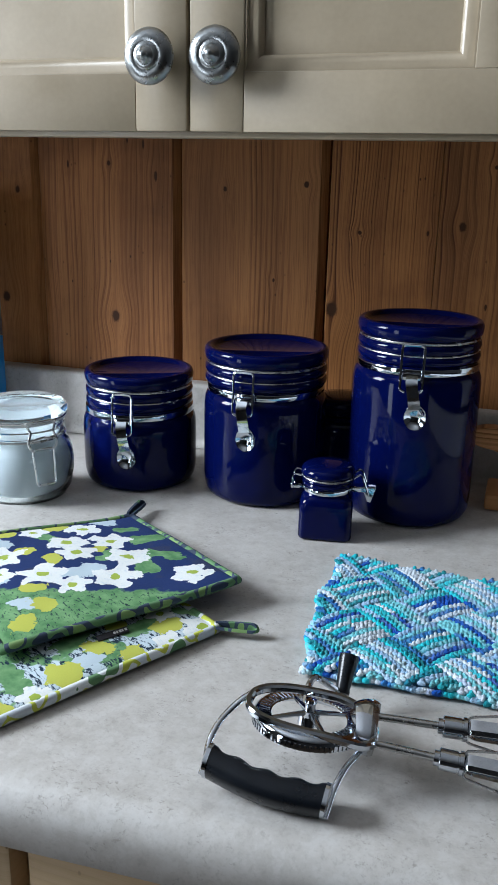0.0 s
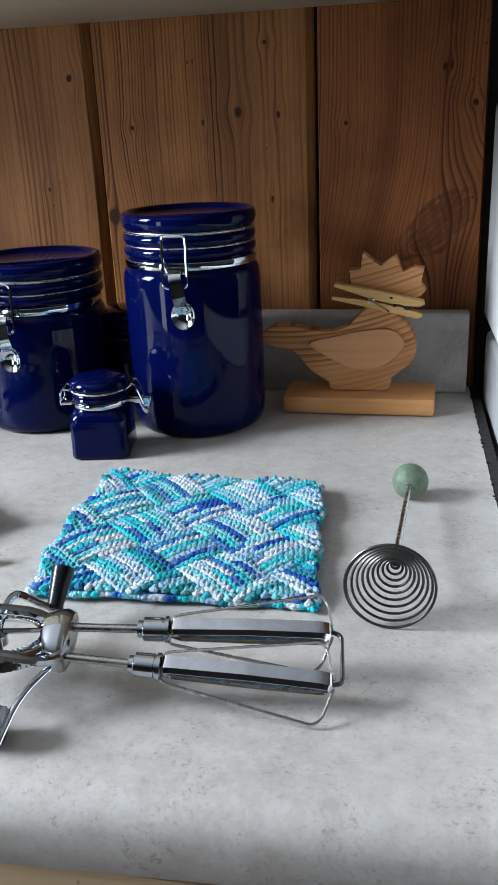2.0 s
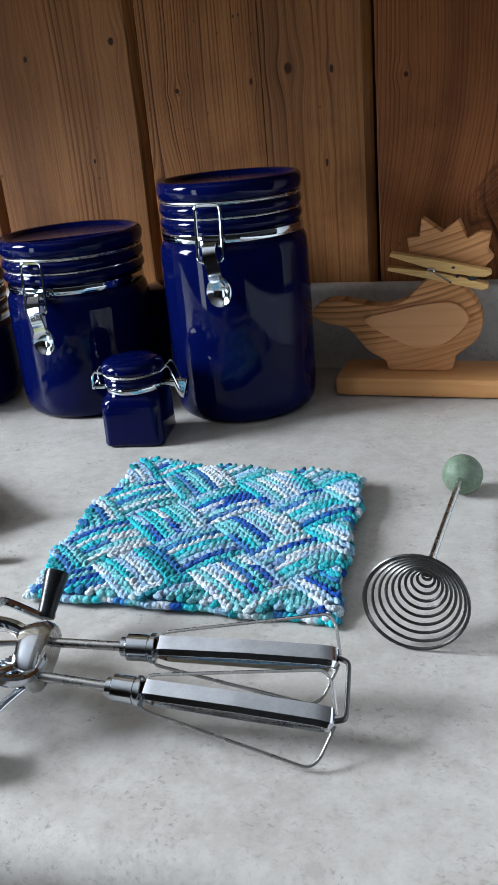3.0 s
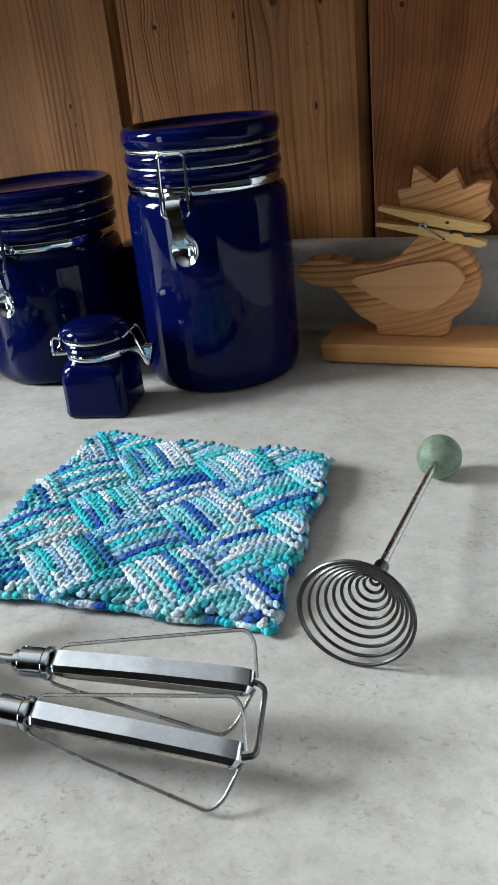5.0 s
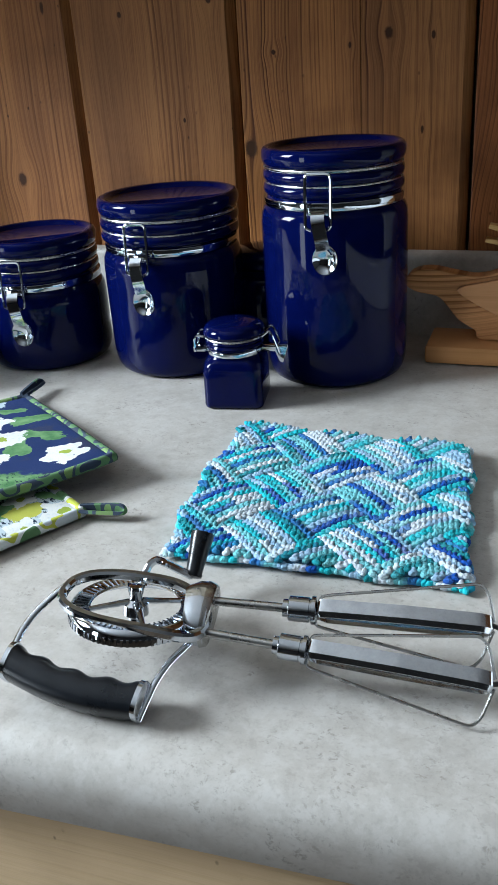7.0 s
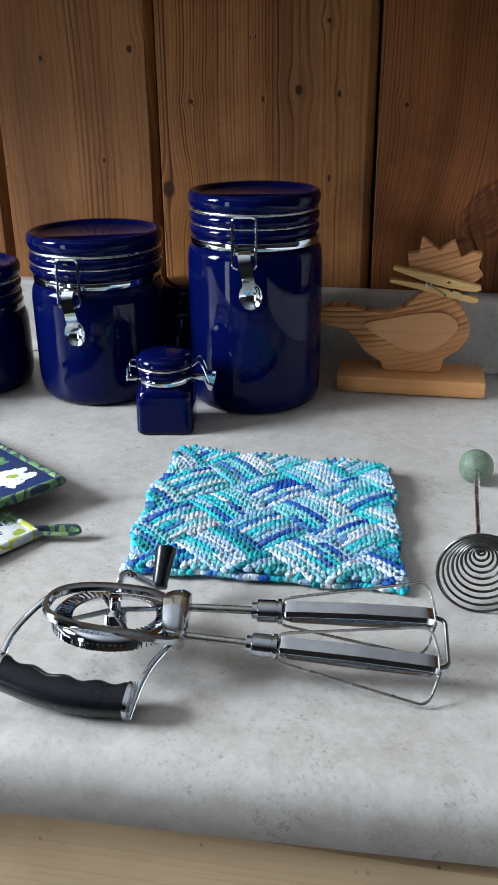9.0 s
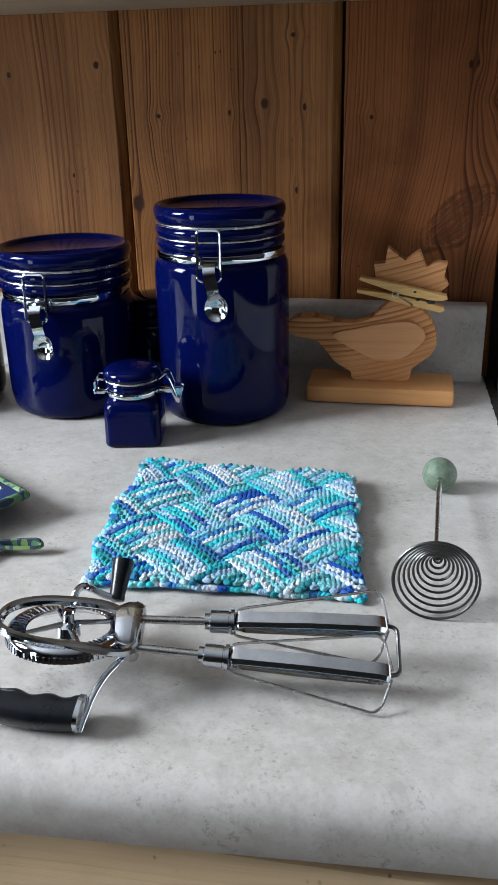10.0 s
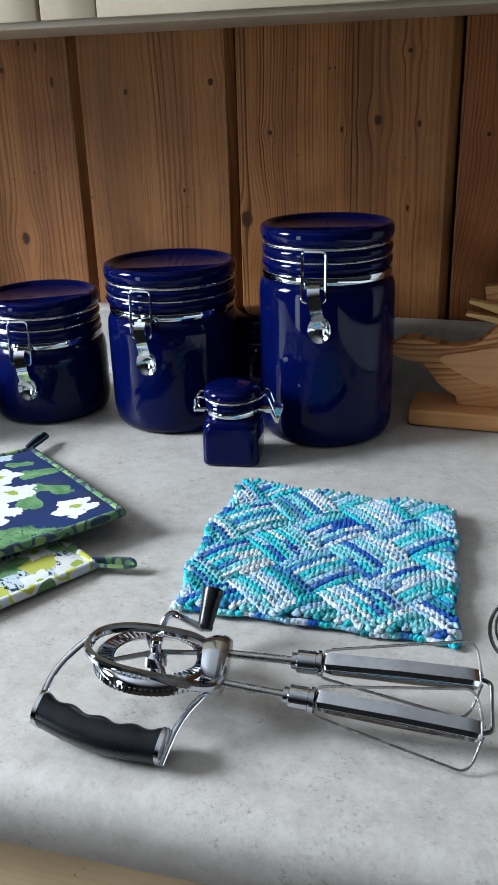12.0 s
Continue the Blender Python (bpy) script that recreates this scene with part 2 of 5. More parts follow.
def print_cloth(name, ground, navy, leaves, yellows, pales, flowers, seed=0.0):
    """Cotton print: ragged leaves, yellow and pale patches, five-petalled white flowers; each spot is (x, y, radius)."""
    m, t, b = nodes_of(name)
    n = Net(t)
    co = n.coord(shift=(seed, seed * 0.7, 0))
    wob = n.noise(co, 95.0, 3)
    fine = n.noise(co, 300.0, 3, 0.7)
    dash = n.noise(n.coord(scale=(170, 430, 160), rot=(0, 0, 0.6)), 1.0, 4, 0.75)
    xy = n.split(n.coord())
    rag = n.math("ADD", n.math("MULTIPLY", n.math("SUBTRACT", wob, 0.5), 1.7), n.math("MULTIPLY", n.math("SUBTRACT", fine, 0.5), 0.5))
    cream, white = (0.50, 0.60, 0.66), (0.80, 0.82, 0.80)
    green = n.ramp(wob, [(0.35, (0.09, 0.23, 0.09)), (0.65, (0.20, 0.38, 0.17))])

    def polar(x, y, r):
        dx, dy = n.math("SUBTRACT", xy[0], x), n.math("SUBTRACT", xy[1], y)
        d = n.math("MULTIPLY", n.math("SQRT", n.math("ADD", n.math("MULTIPLY", dx, dx), n.math("MULTIPLY", dy, dy))), 1.0 / r)
        return d, n.math("ARCTAN2", dy, dx)

    def blot(base, spots, colour, stretch=0.25):
        for k, (x, y, r) in enumerate(spots):
            d, a = polar(x, y, r * 0.92)
            lobe = n.math("MULTIPLY", n.math("COSINE", n.math("ADD", n.math("MULTIPLY", a, 2.0), 1.7 * k)), stretch)
            base = n.mix(n.math("LESS_THAN", n.math("ADD", n.math("ADD", d, rag), lobe), 1.0), base, colour)
        return base

    base = ground
    if navy:
        # a leafy border along the edge at -x, over the navy ground
        mottled = n.noise(co, 26.0, 3)
        base = n.mix(n.step(mottled, 0.55, 0.62), ground, tuple(0.6 * c + 0.02 for c in ground))
        border = n.step(n.math("ADD", n.math("ADD", xy[0], n.math("MULTIPLY", rag, 0.016)), n.math("MULTIPLY", xy[1], -0.62)), -0.054, -0.060)
        base = n.mix(border, base, green)
        base = n.mix(n.math("MULTIPLY", border, n.step(dash, 0.57, 0.61)), base, (0.012, 0.03, 0.045))
    else:
        base = n.mix(n.step(n.noise(co, 24.0, 3), 0.52, 0.54), base, green)
        base = n.mix(n.step(dash, 0.52, 0.56), base, (0.012, 0.03, 0.055))
    base = blot(base, leaves, green, 0.4)
    base = blot(base, pales, cream)
    base = blot(base, yellows, (0.50, 0.52, 0.09), 0.15)
    for k, (x, y, r) in enumerate(flowers):
        d, a = polar(x, y, r * 0.88)
        lobe = n.math("MULTIPLY", n.math("COSINE", n.math("ADD", n.math("MULTIPLY", a, 5.0), 1.3 * k)), 0.17)
        edge = n.math("ADD", n.math("ADD", d, n.math("MULTIPLY", rag, 0.7)), lobe)
        base = n.mix(n.math("LESS_THAN", edge, 0.95), base, n.mix(n.step(fine, 0.5, 0.7), white, (0.66, 0.72, 0.76)))
        base = n.mix(n.math("LESS_THAN", n.math("ADD", d, n.math("MULTIPLY", rag, 0.5)), 0.27), base, (0.36, 0.46, 0.07))
    weave = n.noise(co, 1600.0, 2)
    base = n.mix(n.math("MULTIPLY", weave, 0.22), base, (0.02, 0.03, 0.05))
    t.links.new(base, b.inputs["Base Color"])
    b.inputs["Roughness"].default_value = 0.9
    b.inputs["Specular IOR Level"].default_value = 0.15
    n.bump(b, n.math("ADD", weave, n.math("MULTIPLY", wob, 1.5)), 0.35, 0.0007)
    return m


def binding_cloth(name, cols, seed):
    m, t, b = nodes_of(name)
    n = Net(t)
    a = n.noise(n.coord(shift=(seed, 0, 0)), 55.0, 1)
    w = n.noise(n.coord(), 1500.0, 2)
    c = n.ramp(a, [(0.0, cols[0]), (0.42, cols[1]), (0.52, cols[2]), (0.60, cols[3])])
    c.node.color_ramp.interpolation = "CONSTANT"
    t.links.new(n.mix(n.math("MULTIPLY", w, 0.2), c, (0.03, 0.04, 0.05)), b.inputs["Base Color"])
    b.inputs["Roughness"].default_value = 0.85
    n.bump(b, w, 0.3, 0.0006)
    return m


def yarn():
    m, t, b = nodes_of("variegated_cotton_yarn")
    n = Net(t)
    at = t.nodes.new("ShaderNodeVertexColor")
    at.layer_name = "yarn"
    ply = n.noise(n.coord(scale=(1, 1, 1)), 900.0, 3, 0.6)
    t.links.new(n.mix(n.math("MULTIPLY", ply, 0.22), at.outputs[0], (0.02, 0.05, 0.12)), b.inputs["Base Color"])
    b.inputs["Roughness"].default_value = 1.0
    b.inputs["Specular IOR Level"].default_value = 0.1
    b.inputs["Sheen Weight"].default_value = 0.08
    b.inputs["Sheen Roughness"].default_value = 0.6
    n.bump(b, ply, 1.0, 0.0016)
    return m


def glass_mat(name="clear_glass", color=(0.82, 0.90, 0.92, 1), ior=1.45, rough=0.02):
    m, t, b = nodes_of(name)
    b.inputs["Base Color"].default_value = color
    b.inputs["Transmission Weight"].default_value = 1.0
    b.inputs["Roughness"].default_value = rough
    b.inputs["IOR"].default_value = ior
    return m


LAMINATE = laminate()
COBALT = plain("cobalt_glazed_ceramic", (0.0009, 0.0027, 0.038), 0.04, vary=0.2, scale=25, bump=0.02, fine=90, spec=0.15)
CHROME = plain("chrome", (0.57, 0.61, 0.66), 0.075, metal=1.0, vary=0.08, scale=60, bump=0.03)
WORNCHROME = plain("worn_chrome", (0.66, 0.69, 0.73), 0.11, metal=1.0, vary=0.14, scale=160, bump=0.08, fine=900)
STEEL = plain("brushed_steel", (0.50, 0.50, 0.49), 0.26, metal=1.0, vary=0.1, scale=80, bump=0.05)
WIRE = plain("dark_spring_steel", (0.085, 0.085, 0.083), 0.34, metal=1.0, vary=0.2, scale=200, bump=0.05)
PEWTER = plain("pewter_knob_metal", (0.30, 0.31, 0.31), 0.30, metal=1.0, vary=0.15, scale=120, bump=0.06)
BLACK = plain("black_plastic", (0.005, 0.0068, 0.0098), 0.30, vary=0.25, scale=60, bump=0.04, spec=0.30)
BLACKGLASS = plain("unseen_cooktop_black", (0.006, 0.006, 0.007), 0.25, vary=0.1, scale=30, bump=0.0, spec=0.25)
CREAM = plain("cream_cabinet_paint", (0.325, 0.264, 0.182), 0.36, vary=0.10, scale=18, bump=0.08, fine=250)
CREAM_IN = plain("cabinet_underside_paint", (0.40, 0.325, 0.23), 0.5, vary=0.08, scale=14)
GREENBALL = plain("worn_green_paint", (0.125, 0.175, 0.12), 0.6, vary=0.4, scale=260, bump=0.25, fine=900)
FLOUR = plain("white_sugar", (0.46, 0.475, 0.48), 0.9, vary=0.05, scale=300, bump=0.3, fine=2000)
ENAMEL = plain("white_enamel", (0.66, 0.68, 0.69), 0.18, vary=0.03, scale=12, bump=0.02)
# near-black standing in for the shade inside gaps; the crumbs share it
DARKGAP = plain("gap_shade_and_crumbs", (0.012, 0.010, 0.009), 0.7, vary=0.4, scale=200, bump=0.4)
GLASS = glass_mat()
GASKET = plain("translucent_gasket", (0.62, 0.64, 0.63), 0.45, vary=0.05)
YARN = yarn()
WALLPAINT = plain("wall_paint", (0.06, 0.06, 0.062), 0.7, vary=0.08, scale=5, bump=0.1)
CEILPAINT = plain("ceiling_paint", (0.50, 0.505, 0.51), 0.8, vary=0.05, scale=5)
FLOORWOOD = pine("floor_boards", (0.15, 0.115, 0.085), (0.075, 0.055, 0.04), along="Y", pitch=40)
BASEPINE = pine("base_cabinet_pine", (0.62, 0.46, 0.29), (0.52, 0.37, 0.215), seed=4.0, along="X", across="Z", pitch=60, rough=0.45)
HENPINE = pine("hen_pine", (0.72, 0.36, 0.155), (0.30, 0.12, 0.04), seed=6.3, along="X", across="Z", pitch=75, arch=-1.6, rough=0.5, ink=1.0)
HENWING = pine("wing_pine", (0.62, 0.32, 0.155), (0.50, 0.24, 0.10), seed=2.1, along="X", across="Z", pitch=35, rough=0.5)
HENBASE = pine("stand_pine", (0.70, 0.36, 0.15), (0.57, 0.27, 0.10), seed=8.4, along="X", across="Z", pitch=40, rough=0.5)
PEGWOOD = pine("peg_beech", (0.66, 0.42, 0.17), (0.50, 0.29, 0.10), seed=1.0, along="X", across="Z", pitch=120, rough=0.55)
BLUECARD = plain("blue_card", (0.015, 0.30, 0.78), 0.4, vary=0.05)
GREYCARD = plain("slate_card", (0.11, 0.13, 0.17), 0.45, vary=0.08)
NAVYPRINT = print_cloth(
    "navy_floral_cotton", (0.016, 0.034, 0.125), True,
    leaves=((0.023, -0.071, 0.014), (-0.016, -0.067, 0.014), (-0.028, -0.045, 0.016), (0.002, -0.027, 0.012), (0.054, -0.067, 0.010), (0.060, 0.000, 0.012)),
    yellows=((0.084, -0.013, 0.010), (0.041, 0.031, 0.009), (0.016, 0.015, 0.010), (0.021, -0.027, 0.008), (-0.026, 0.046, 0.010), (-0.054, 0.048, 0.011), (-0.072, 0.070, 0.011), (0.084, 0.031, 0.010), (0.02, 0.075, 0.012)),
    pales=((-0.017, 0.002, 0.016), (-0.047, 0.060, 0.010), (0.086, -0.060, 0.014), (0.060, 0.045, 0.014), (0.0, 0.075, 0.014)),
    flowers=((0.032, -0.043, 0.019), (0.043, -0.008, 0.019), (-0.008, -0.040, 0.021), (0.018, -0.006, 0.018), (-0.007, 0.032, 0.020), (-0.039, -0.015, 0.020), (-0.063, -0.068, 0.019), (0.070, -0.034, 0.017), (0.038, 0.047, 0.018), (-0.035, 0.019, 0.016), (0.081, 0.008, 0.014), (0.01, 0.062, 0.015)),
    seed=0.13)
PALEPRINT = print_cloth(
    "pale_floral_cotton", (0.54, 0.64, 0.70), False,
    leaves=((-0.061, -0.046, 0.014), (-0.064, -0.086, 0.009), (-0.064, 0.052, 0.013), (-0.045, -0.002, 0.016), (-0.05, 0.08, 0.012)),
    yellows=((-0.071, -0.063, 0.011), (-0.066, -0.009, 0.011), (-0.079, 0.025, 0.014), (-0.086, -0.024, 0.010), (-0.048, -0.035, 0.008), (-0.085, 0.075, 0.012)),
    pales=((-0.075, 0.005, 0.010),),
    flowers=((-0.090, -0.053, 0.013), (-0.086, -0.083, 0.016), (-0.054, -0.069, 0.012), (-0.088, 0.050, 0.013)),
    seed=0.52)
BIND_DARK = binding_cloth("navy_green_binding", ((0.015, 0.03, 0.06), (0.10, 0.22, 0.09), (0.03, 0.05, 0.09), (0.18, 0.30, 0.10)), 0.4)
BIND_PALE = binding_cloth("pale_yellow_binding", ((0.10, 0.22, 0.09), (0.72, 0.76, 0.76), (0.50, 0.54, 0.06), (0.60, 0.66, 0.70)), 2.2)


# ---- shaping helpers ----
def mesh_of(name, bm, material, smooth=True, angle=40):
    bmesh.ops.recalc_face_normals(bm, faces=bm.faces)
    me = bpy.data.meshes.new(name)
    if smooth:
        for f in bm.faces:
            f.smooth = True
        for e in bm.edges:
            if len(e.link_faces) == 2 and e.calc_face_angle(0) > radians(angle):
                e.smooth = False
    bm.to_mesh(me)
    bm.free()
    me.materials.append(material)
    return me


def part(name, bm, material, parent, label="", m=None, smooth=True, angle=40):
    ob = new(name, mesh_of(name, bm, material, smooth, angle))
    ob.parent = parent
    if m is not None:
        ob.matrix_basis = m
    return tagged(ob, label)


def thing(name, m, label, category, group="", kind=""):
    ob = new(name)
    ob.empty_display_size = 0.02
    ob.matrix_basis = m
    return tagged(ob, label, category, group, kind)


def add_box(bm, x0, x1, y0, y1, z0, z1, bevel=0.0, seg=2):
    r = bmesh.ops.create_cube(bm, size=1.0)
    vs = r["verts"]
    for v in vs:
        v.co = Vector(((x0 + x1) / 2 + v.co.x * (x1 - x0), (y0 + y1) / 2 + v.co.y * (y1 - y0), (z0 + z1) / 2 + v.co.z * (z1 - z0)))
    if bevel:
        es = {e for v in vs for e in v.link_edges}
        bmesh.ops.bevel(bm, geom=list(es), offset=bevel, segments=seg, profile=0.5, affect="EDGES")
    return bm


def box(*a, **k):
    return add_box(bmesh.new(), *a, **k)


def lathe(profile, seg=64):
    """A turned form about z from (radius, height) pairs; a radius of zero closes it."""
    bm = bmesh.new()
    rings = []
    for r, z in profile:
        if r < 1e-6:
            rings.append([bm.verts.new((0, 0, z))])
        else:
            rings.append([bm.verts.new((r * math.cos(2 * math.pi * k / seg), r * math.sin(2 * math.pi * k / seg), z)) for k in range(seg)])
    for a, b in zip(rings, rings[1:]):
        for k in range(seg):
            j = (k + 1) % seg
            if len(a) == 1 and len(b) > 1:
                bm.faces.new((a[0], b[k], b[j]))
            elif len(b) == 1 and len(a) > 1:
                bm.faces.new((a[k], a[j], b[0]))
            elif len(a) > 1:
                bm.faces.new((a[k], a[j], b[j], b[k]))
    return bm


def round_path(points, n=8, closed=False):
    """Catmull-Rom curve through the points."""
    p = [Vector(q) for q in points]
    out = []
    m = len(p)
    for i in range(m if closed else m - 1):
        a, b, c, d = ((p[(i - 1) % m], p[i], p[(i + 1) % m], p[(i + 2) % m]) if closed else (p[max(i - 1, 0)], p[i], p[i + 1], p[min(i + 2, m - 1)]))
        for k in range(n):
            s = k / n
            out.append(0.5 * ((2 * b) + (c - a) * s + (2 * a - 5 * b + 4 * c - d) * s * s + (3 * b - a - 3 * c + d) * s ** 3))
    if not closed:
        out.append(p[-1])
    return out


def soft_corners(points, r, closed=False, n=4):
    """A polyline with its corners rounded."""
    p = [Vector(q) for q in points]
    out = []
    m = len(p)
    for i, c in enumerate(p):
        if not closed and i in (0, m - 1):
            out.append(c)
            continue
        a, b = p[i - 1] - c, p[(i + 1) % m] - c
        k = min(r, a.length * 0.45, b.length * 0.45)
        s, e = c + a.normalized() * k, c + b.normalized() * k
        for j in range(n + 1):
            f = j / n
            out.append((1 - f) ** 2 * s + 2 * f * (1 - f) * c + f * f * e)
    return out


def add_sweep(bm, pts, section, up=(0, 0, 1), closed=False, cap=True):
    """Sweeps a closed section of (side, up) pairs along the points; section may be a function of 0..1."""
    pts = [Vector(p) for p in pts]
    n = len(pts)
    up = Vector(up)
    rings = []
    for i, p in enumerate(pts):
        a = pts[(i - 1) % n] if closed or i else p
        b = pts[(i + 1) % n] if closed or i < n - 1 else p
        d = (b - a).normalized()
        side = d.cross(up)
        if side.length < 1e-4:
            side = d.cross(Vector((1, 0, 0.1)))
        side.normalize()
        u = side.cross(d).normalized()
        if not closed:
            up = u
        sec = section(i / max(1, n - 1)) if callable(section) else section
        rings.append([bm.verts.new(p + side * s + u * q) for s, q in sec])
    k = len(rings[0])
    for i in range(n if closed else n - 1):
        a, b = rings[i], rings[(i + 1) % n]
        for j in range(k):
            bm.faces.new((a[j], a[(j + 1) % k], b[(j + 1) % k], b[j]))
    if cap and not closed:
        bm.faces.new(rings[0])
        bm.faces.new(rings[-1][::-1])
    return bm


def circle(r, n=8, ry=None):
    ry = r if ry is None else ry
    return [(r * math.cos(2 * math.pi * k / n), ry * math.sin(2 * math.pi * k / n)) for k in range(n)]


def tube(pts, r, n=8, closed=False, up=(0, 0, 1)):
    return add_sweep(bmesh.new(), pts, circle(r, n), up, closed)


def slab(outline, depth, bevel=0.0, seg=2):
    """A board sawn to an outline of (x, z), its front at y = 0 and its back at y = depth."""
    bm = bmesh.new()
    f = bm.faces.new([bm.verts.new((x, 0, z)) for x, z in outline])
    r = bmesh.ops.extrude_face_region(bm, geom=[f])
    for v in r["geom"]:
        if isinstance(v, bmesh.types.BMVert):
            v.co.y += depth
    bmesh.ops.recalc_face_normals(bm, faces=bm.faces)
    if bevel:
        es = [e for e in bm.edges if abs(e.verts[0].co.y - e.verts[1].co.y) < 1e-6]
        bmesh.ops.bevel(bm, geom=es, offset=bevel, segments=seg, profile=0.5, affect="EDGES")
    return bm


TOP = 0.90

# ---- room ----
def structure(name, bm, material, label, category):
    return tagged(new(name, mesh_of(name, bm, material, smooth=False)), label, category, kind="structure")


structure("floor", box(LEFT - 0.1, RIGHT + 0.1, REAR - 0.1, BACK + 0.1, -0.06, 0.0), FLOORWOOD, "dark wooden kitchen floor", "floor")
structure("ceiling", box(LEFT - 0.1, RIGHT + 0.1, REAR - 0.1, BACK + 0.1, CEIL, CEIL + 0.06), CEILPAINT, "plain off-white ceiling", "ceiling")
structure("wall_rear", box(LEFT - 0.1, RIGHT + 0.1, REAR - 0.1, REAR, 0, CEIL), WALLPAINT, "plain painted wall behind the camera", "wall")
structure("wall_right", box(RIGHT, RIGHT + 0.1, REAR, BACK, 0, CEIL), WALLPAINT, "plain painted side wall", "wall")
# side wall with a window and a glazed door
wl = bmesh.new()
for y0, y1, z0, z1 in ((REAR, -1.8, 0, CEIL), (-1.8, -1.3, 1.75, CEIL), (-1.8, -1.3, 0, 0.15), (-1.3, -0.32, 0, CEIL), (-0.32, 0.40, 0, 1.40), (-0.32, 0.40, 2.20, CEIL), (0.40, BACK, 0, CEIL)):
    add_box(wl, LEFT - 0.1, LEFT, y0, y1, z0, z1)
structure("wall_left", wl, WALLPAINT, "painted side wall with window and glazed door", "wall")
structure("wall_back", box(LEFT - 0.1, RIGHT + 0.1, BACK + 0.018, BACK + 0.12, 0, CEIL), DARKGAP, "dark wall behind pine planks", "wall")

# ---- worktop with rounded front edge and upstand ----
def worktop():
    t = thing("worktop", pose(0, 0, TOP), "grey mottled laminate worktop with rounded front edge and upstand", "worktop")
    r, x0, x1 = 0.018, LEFT + 0.02, 0.178

    def end_at(y):
        return x1 + (0.925 - y) * 0.04

    def front_at(x):
        return 0.3300 + 0.055 * max(x, -0.35)

    # rolled top edge, upright face, sharp lower edge
    bm = bmesh.new()
    rings = []
    for x in (x0, -0.35, None):
        yf = front_at(x if x is not None else 0.2)
        sec = [(yf + r - r * math.sin(math.pi / 2 * k / 9), -r + r * math.cos(math.pi / 2 * k / 9)) for k in range(10)]
        sec += [(yf, -0.0365), (yf + 0.0015, -0.038), (0.925, -0.038), (0.925, -0.001)]
        rings.append([bm.verts.new((x if x is not None else end_at(y), y, z)) for y, z in sec])
    k = len(rings[0])
    for ra, rb in zip(rings, rings[1:]):
        for j in range(k):
            bm.faces.new((ra[j], ra[(j + 1) % k], rb[(j + 1) % k], rb[j]))
    bm.faces.new(rings[0][::-1])
    bm.faces.new(rings[-1])
    part("top", bm, LAMINATE, t, m=pose(0, 0, 0), angle=50)
    # upstand with coved foot and rounded top
    y, h, c = 0.910, 0.0765, 0.010
    prof = [(y - c + c * math.sin(a), 0.0005 + c - c * math.cos(a)) for a in [math.pi / 2 * k / 5 for k in range(6)]]
    prof += [(y + 0.006 - 0.006 * math.cos(a), h - 0.006 + 0.006 * math.sin(a)) for a in [math.pi / 2 * k / 4 for k in range(5)]]
    prof += [(0.9275, h), (0.9275, 0.0005)]
    bm = bmesh.new()
    a = [bm.verts.new((x0, p, q)) for p, q in prof]
    b = [bm.verts.new((x1 - 0.003, p, q)) for p, q in prof]
    for j in range(len(a)):
        bm.faces.new((a[j], a[(j + 1) % len(a)], b[(j + 1) % len(a)], b[j]))
    bm.faces.new(a[::-1])
    bm.faces.new(b)
    part("upstand", bm, LAMINATE, t, angle=50)
    # dark strip along the open end: painted shade of the gap, with crumbs
    bm = bmesh.new()
    for ya, yb in ((0.362, 0.7998), (0.80, 0.925)):
        q = [bm.verts.new((end_at(y) + dx, y, z)) for y in (ya, yb) for dx in (0.0005, 0.0085) for z in (-0.0375, -0.0012)]
        for f in ((0, 1, 3, 2), (4, 6, 7, 5), (0, 4, 5, 1), (2, 3, 7, 6), (1, 5, 7, 3), (0, 2, 6, 4)):
            bm.faces.new([q[k] for k in f])
    rnd = random.Random(4)
    for k in range(60):
        yy = rnd.uniform(0.48, 0.9)
        s = rnd.uniform(0.0003, 0.0009)
        xx = end_at(yy) + rnd.uniform(-0.0004, 0.0015)
        add_box(bm, xx - s * rnd.uniform(0.6, 2), xx + s, yy - s, yy + s * rnd.uniform(0.3, 1.2), -0.002, rnd.uniform(0.0001, 0.0009))
    part("gap_shade_strip", bm, DARKGAP, t, "dark strip standing in for the shade of the gap, with crumbs", smooth=False)


worktop()


# ---- base cabinets ----
def base_cabinet(x0, x1):
    t = thing("base_cabinet", pose((x0 + x1) / 2, 0.34, 0), "pale pine base cabinet under the worktop", "cabinet", "base cabinets")
    w = (x1 - x0) / 2
    part("body", box(-w, w, 0.022, 0.57, 0.09, 0.858, bevel=0.001), BASEPINE, t)
    part("plinth", box(-w, w, 0.07, 0.09, 0.0, 0.09), BASEPINE, t)
    d = part("drawer_front", box(-w + 0.003, w - 0.003, 0.0, 0.02, 0.69, 0.853, bevel=0.004), BASEPINE, t)
    part("handle", lathe([(0, 0.022), (0.012, 0.021), (0.016, 0.016), (0.014, 0.011), (0.006, 0.008), (0.006, 0.0), (0, 0)], 24), PEWTER, d, m=pose(0, 0.0, 0.77, 90))
    e = part("door", box(-w + 0.003, w - 0.003, 0.0, 0.02, 0.10, 0.684, bevel=0.004), BASEPINE, t)
    part("handle", lathe([(0, 0.022), (0.012, 0.021), (0.016, 0.016), (0.014, 0.011), (0.006, 0.008), (0.006, 0.0), (0, 0)], 24), PEWTER, e, m=pose(w - 0.05, 0.0, 0.62, 90))


for a, b in ((-1.72, -1.23), (-1.225, -0.73), (-0.725, -0.222), (-0.217, 0.176)):
    base_cabinet(a, b)


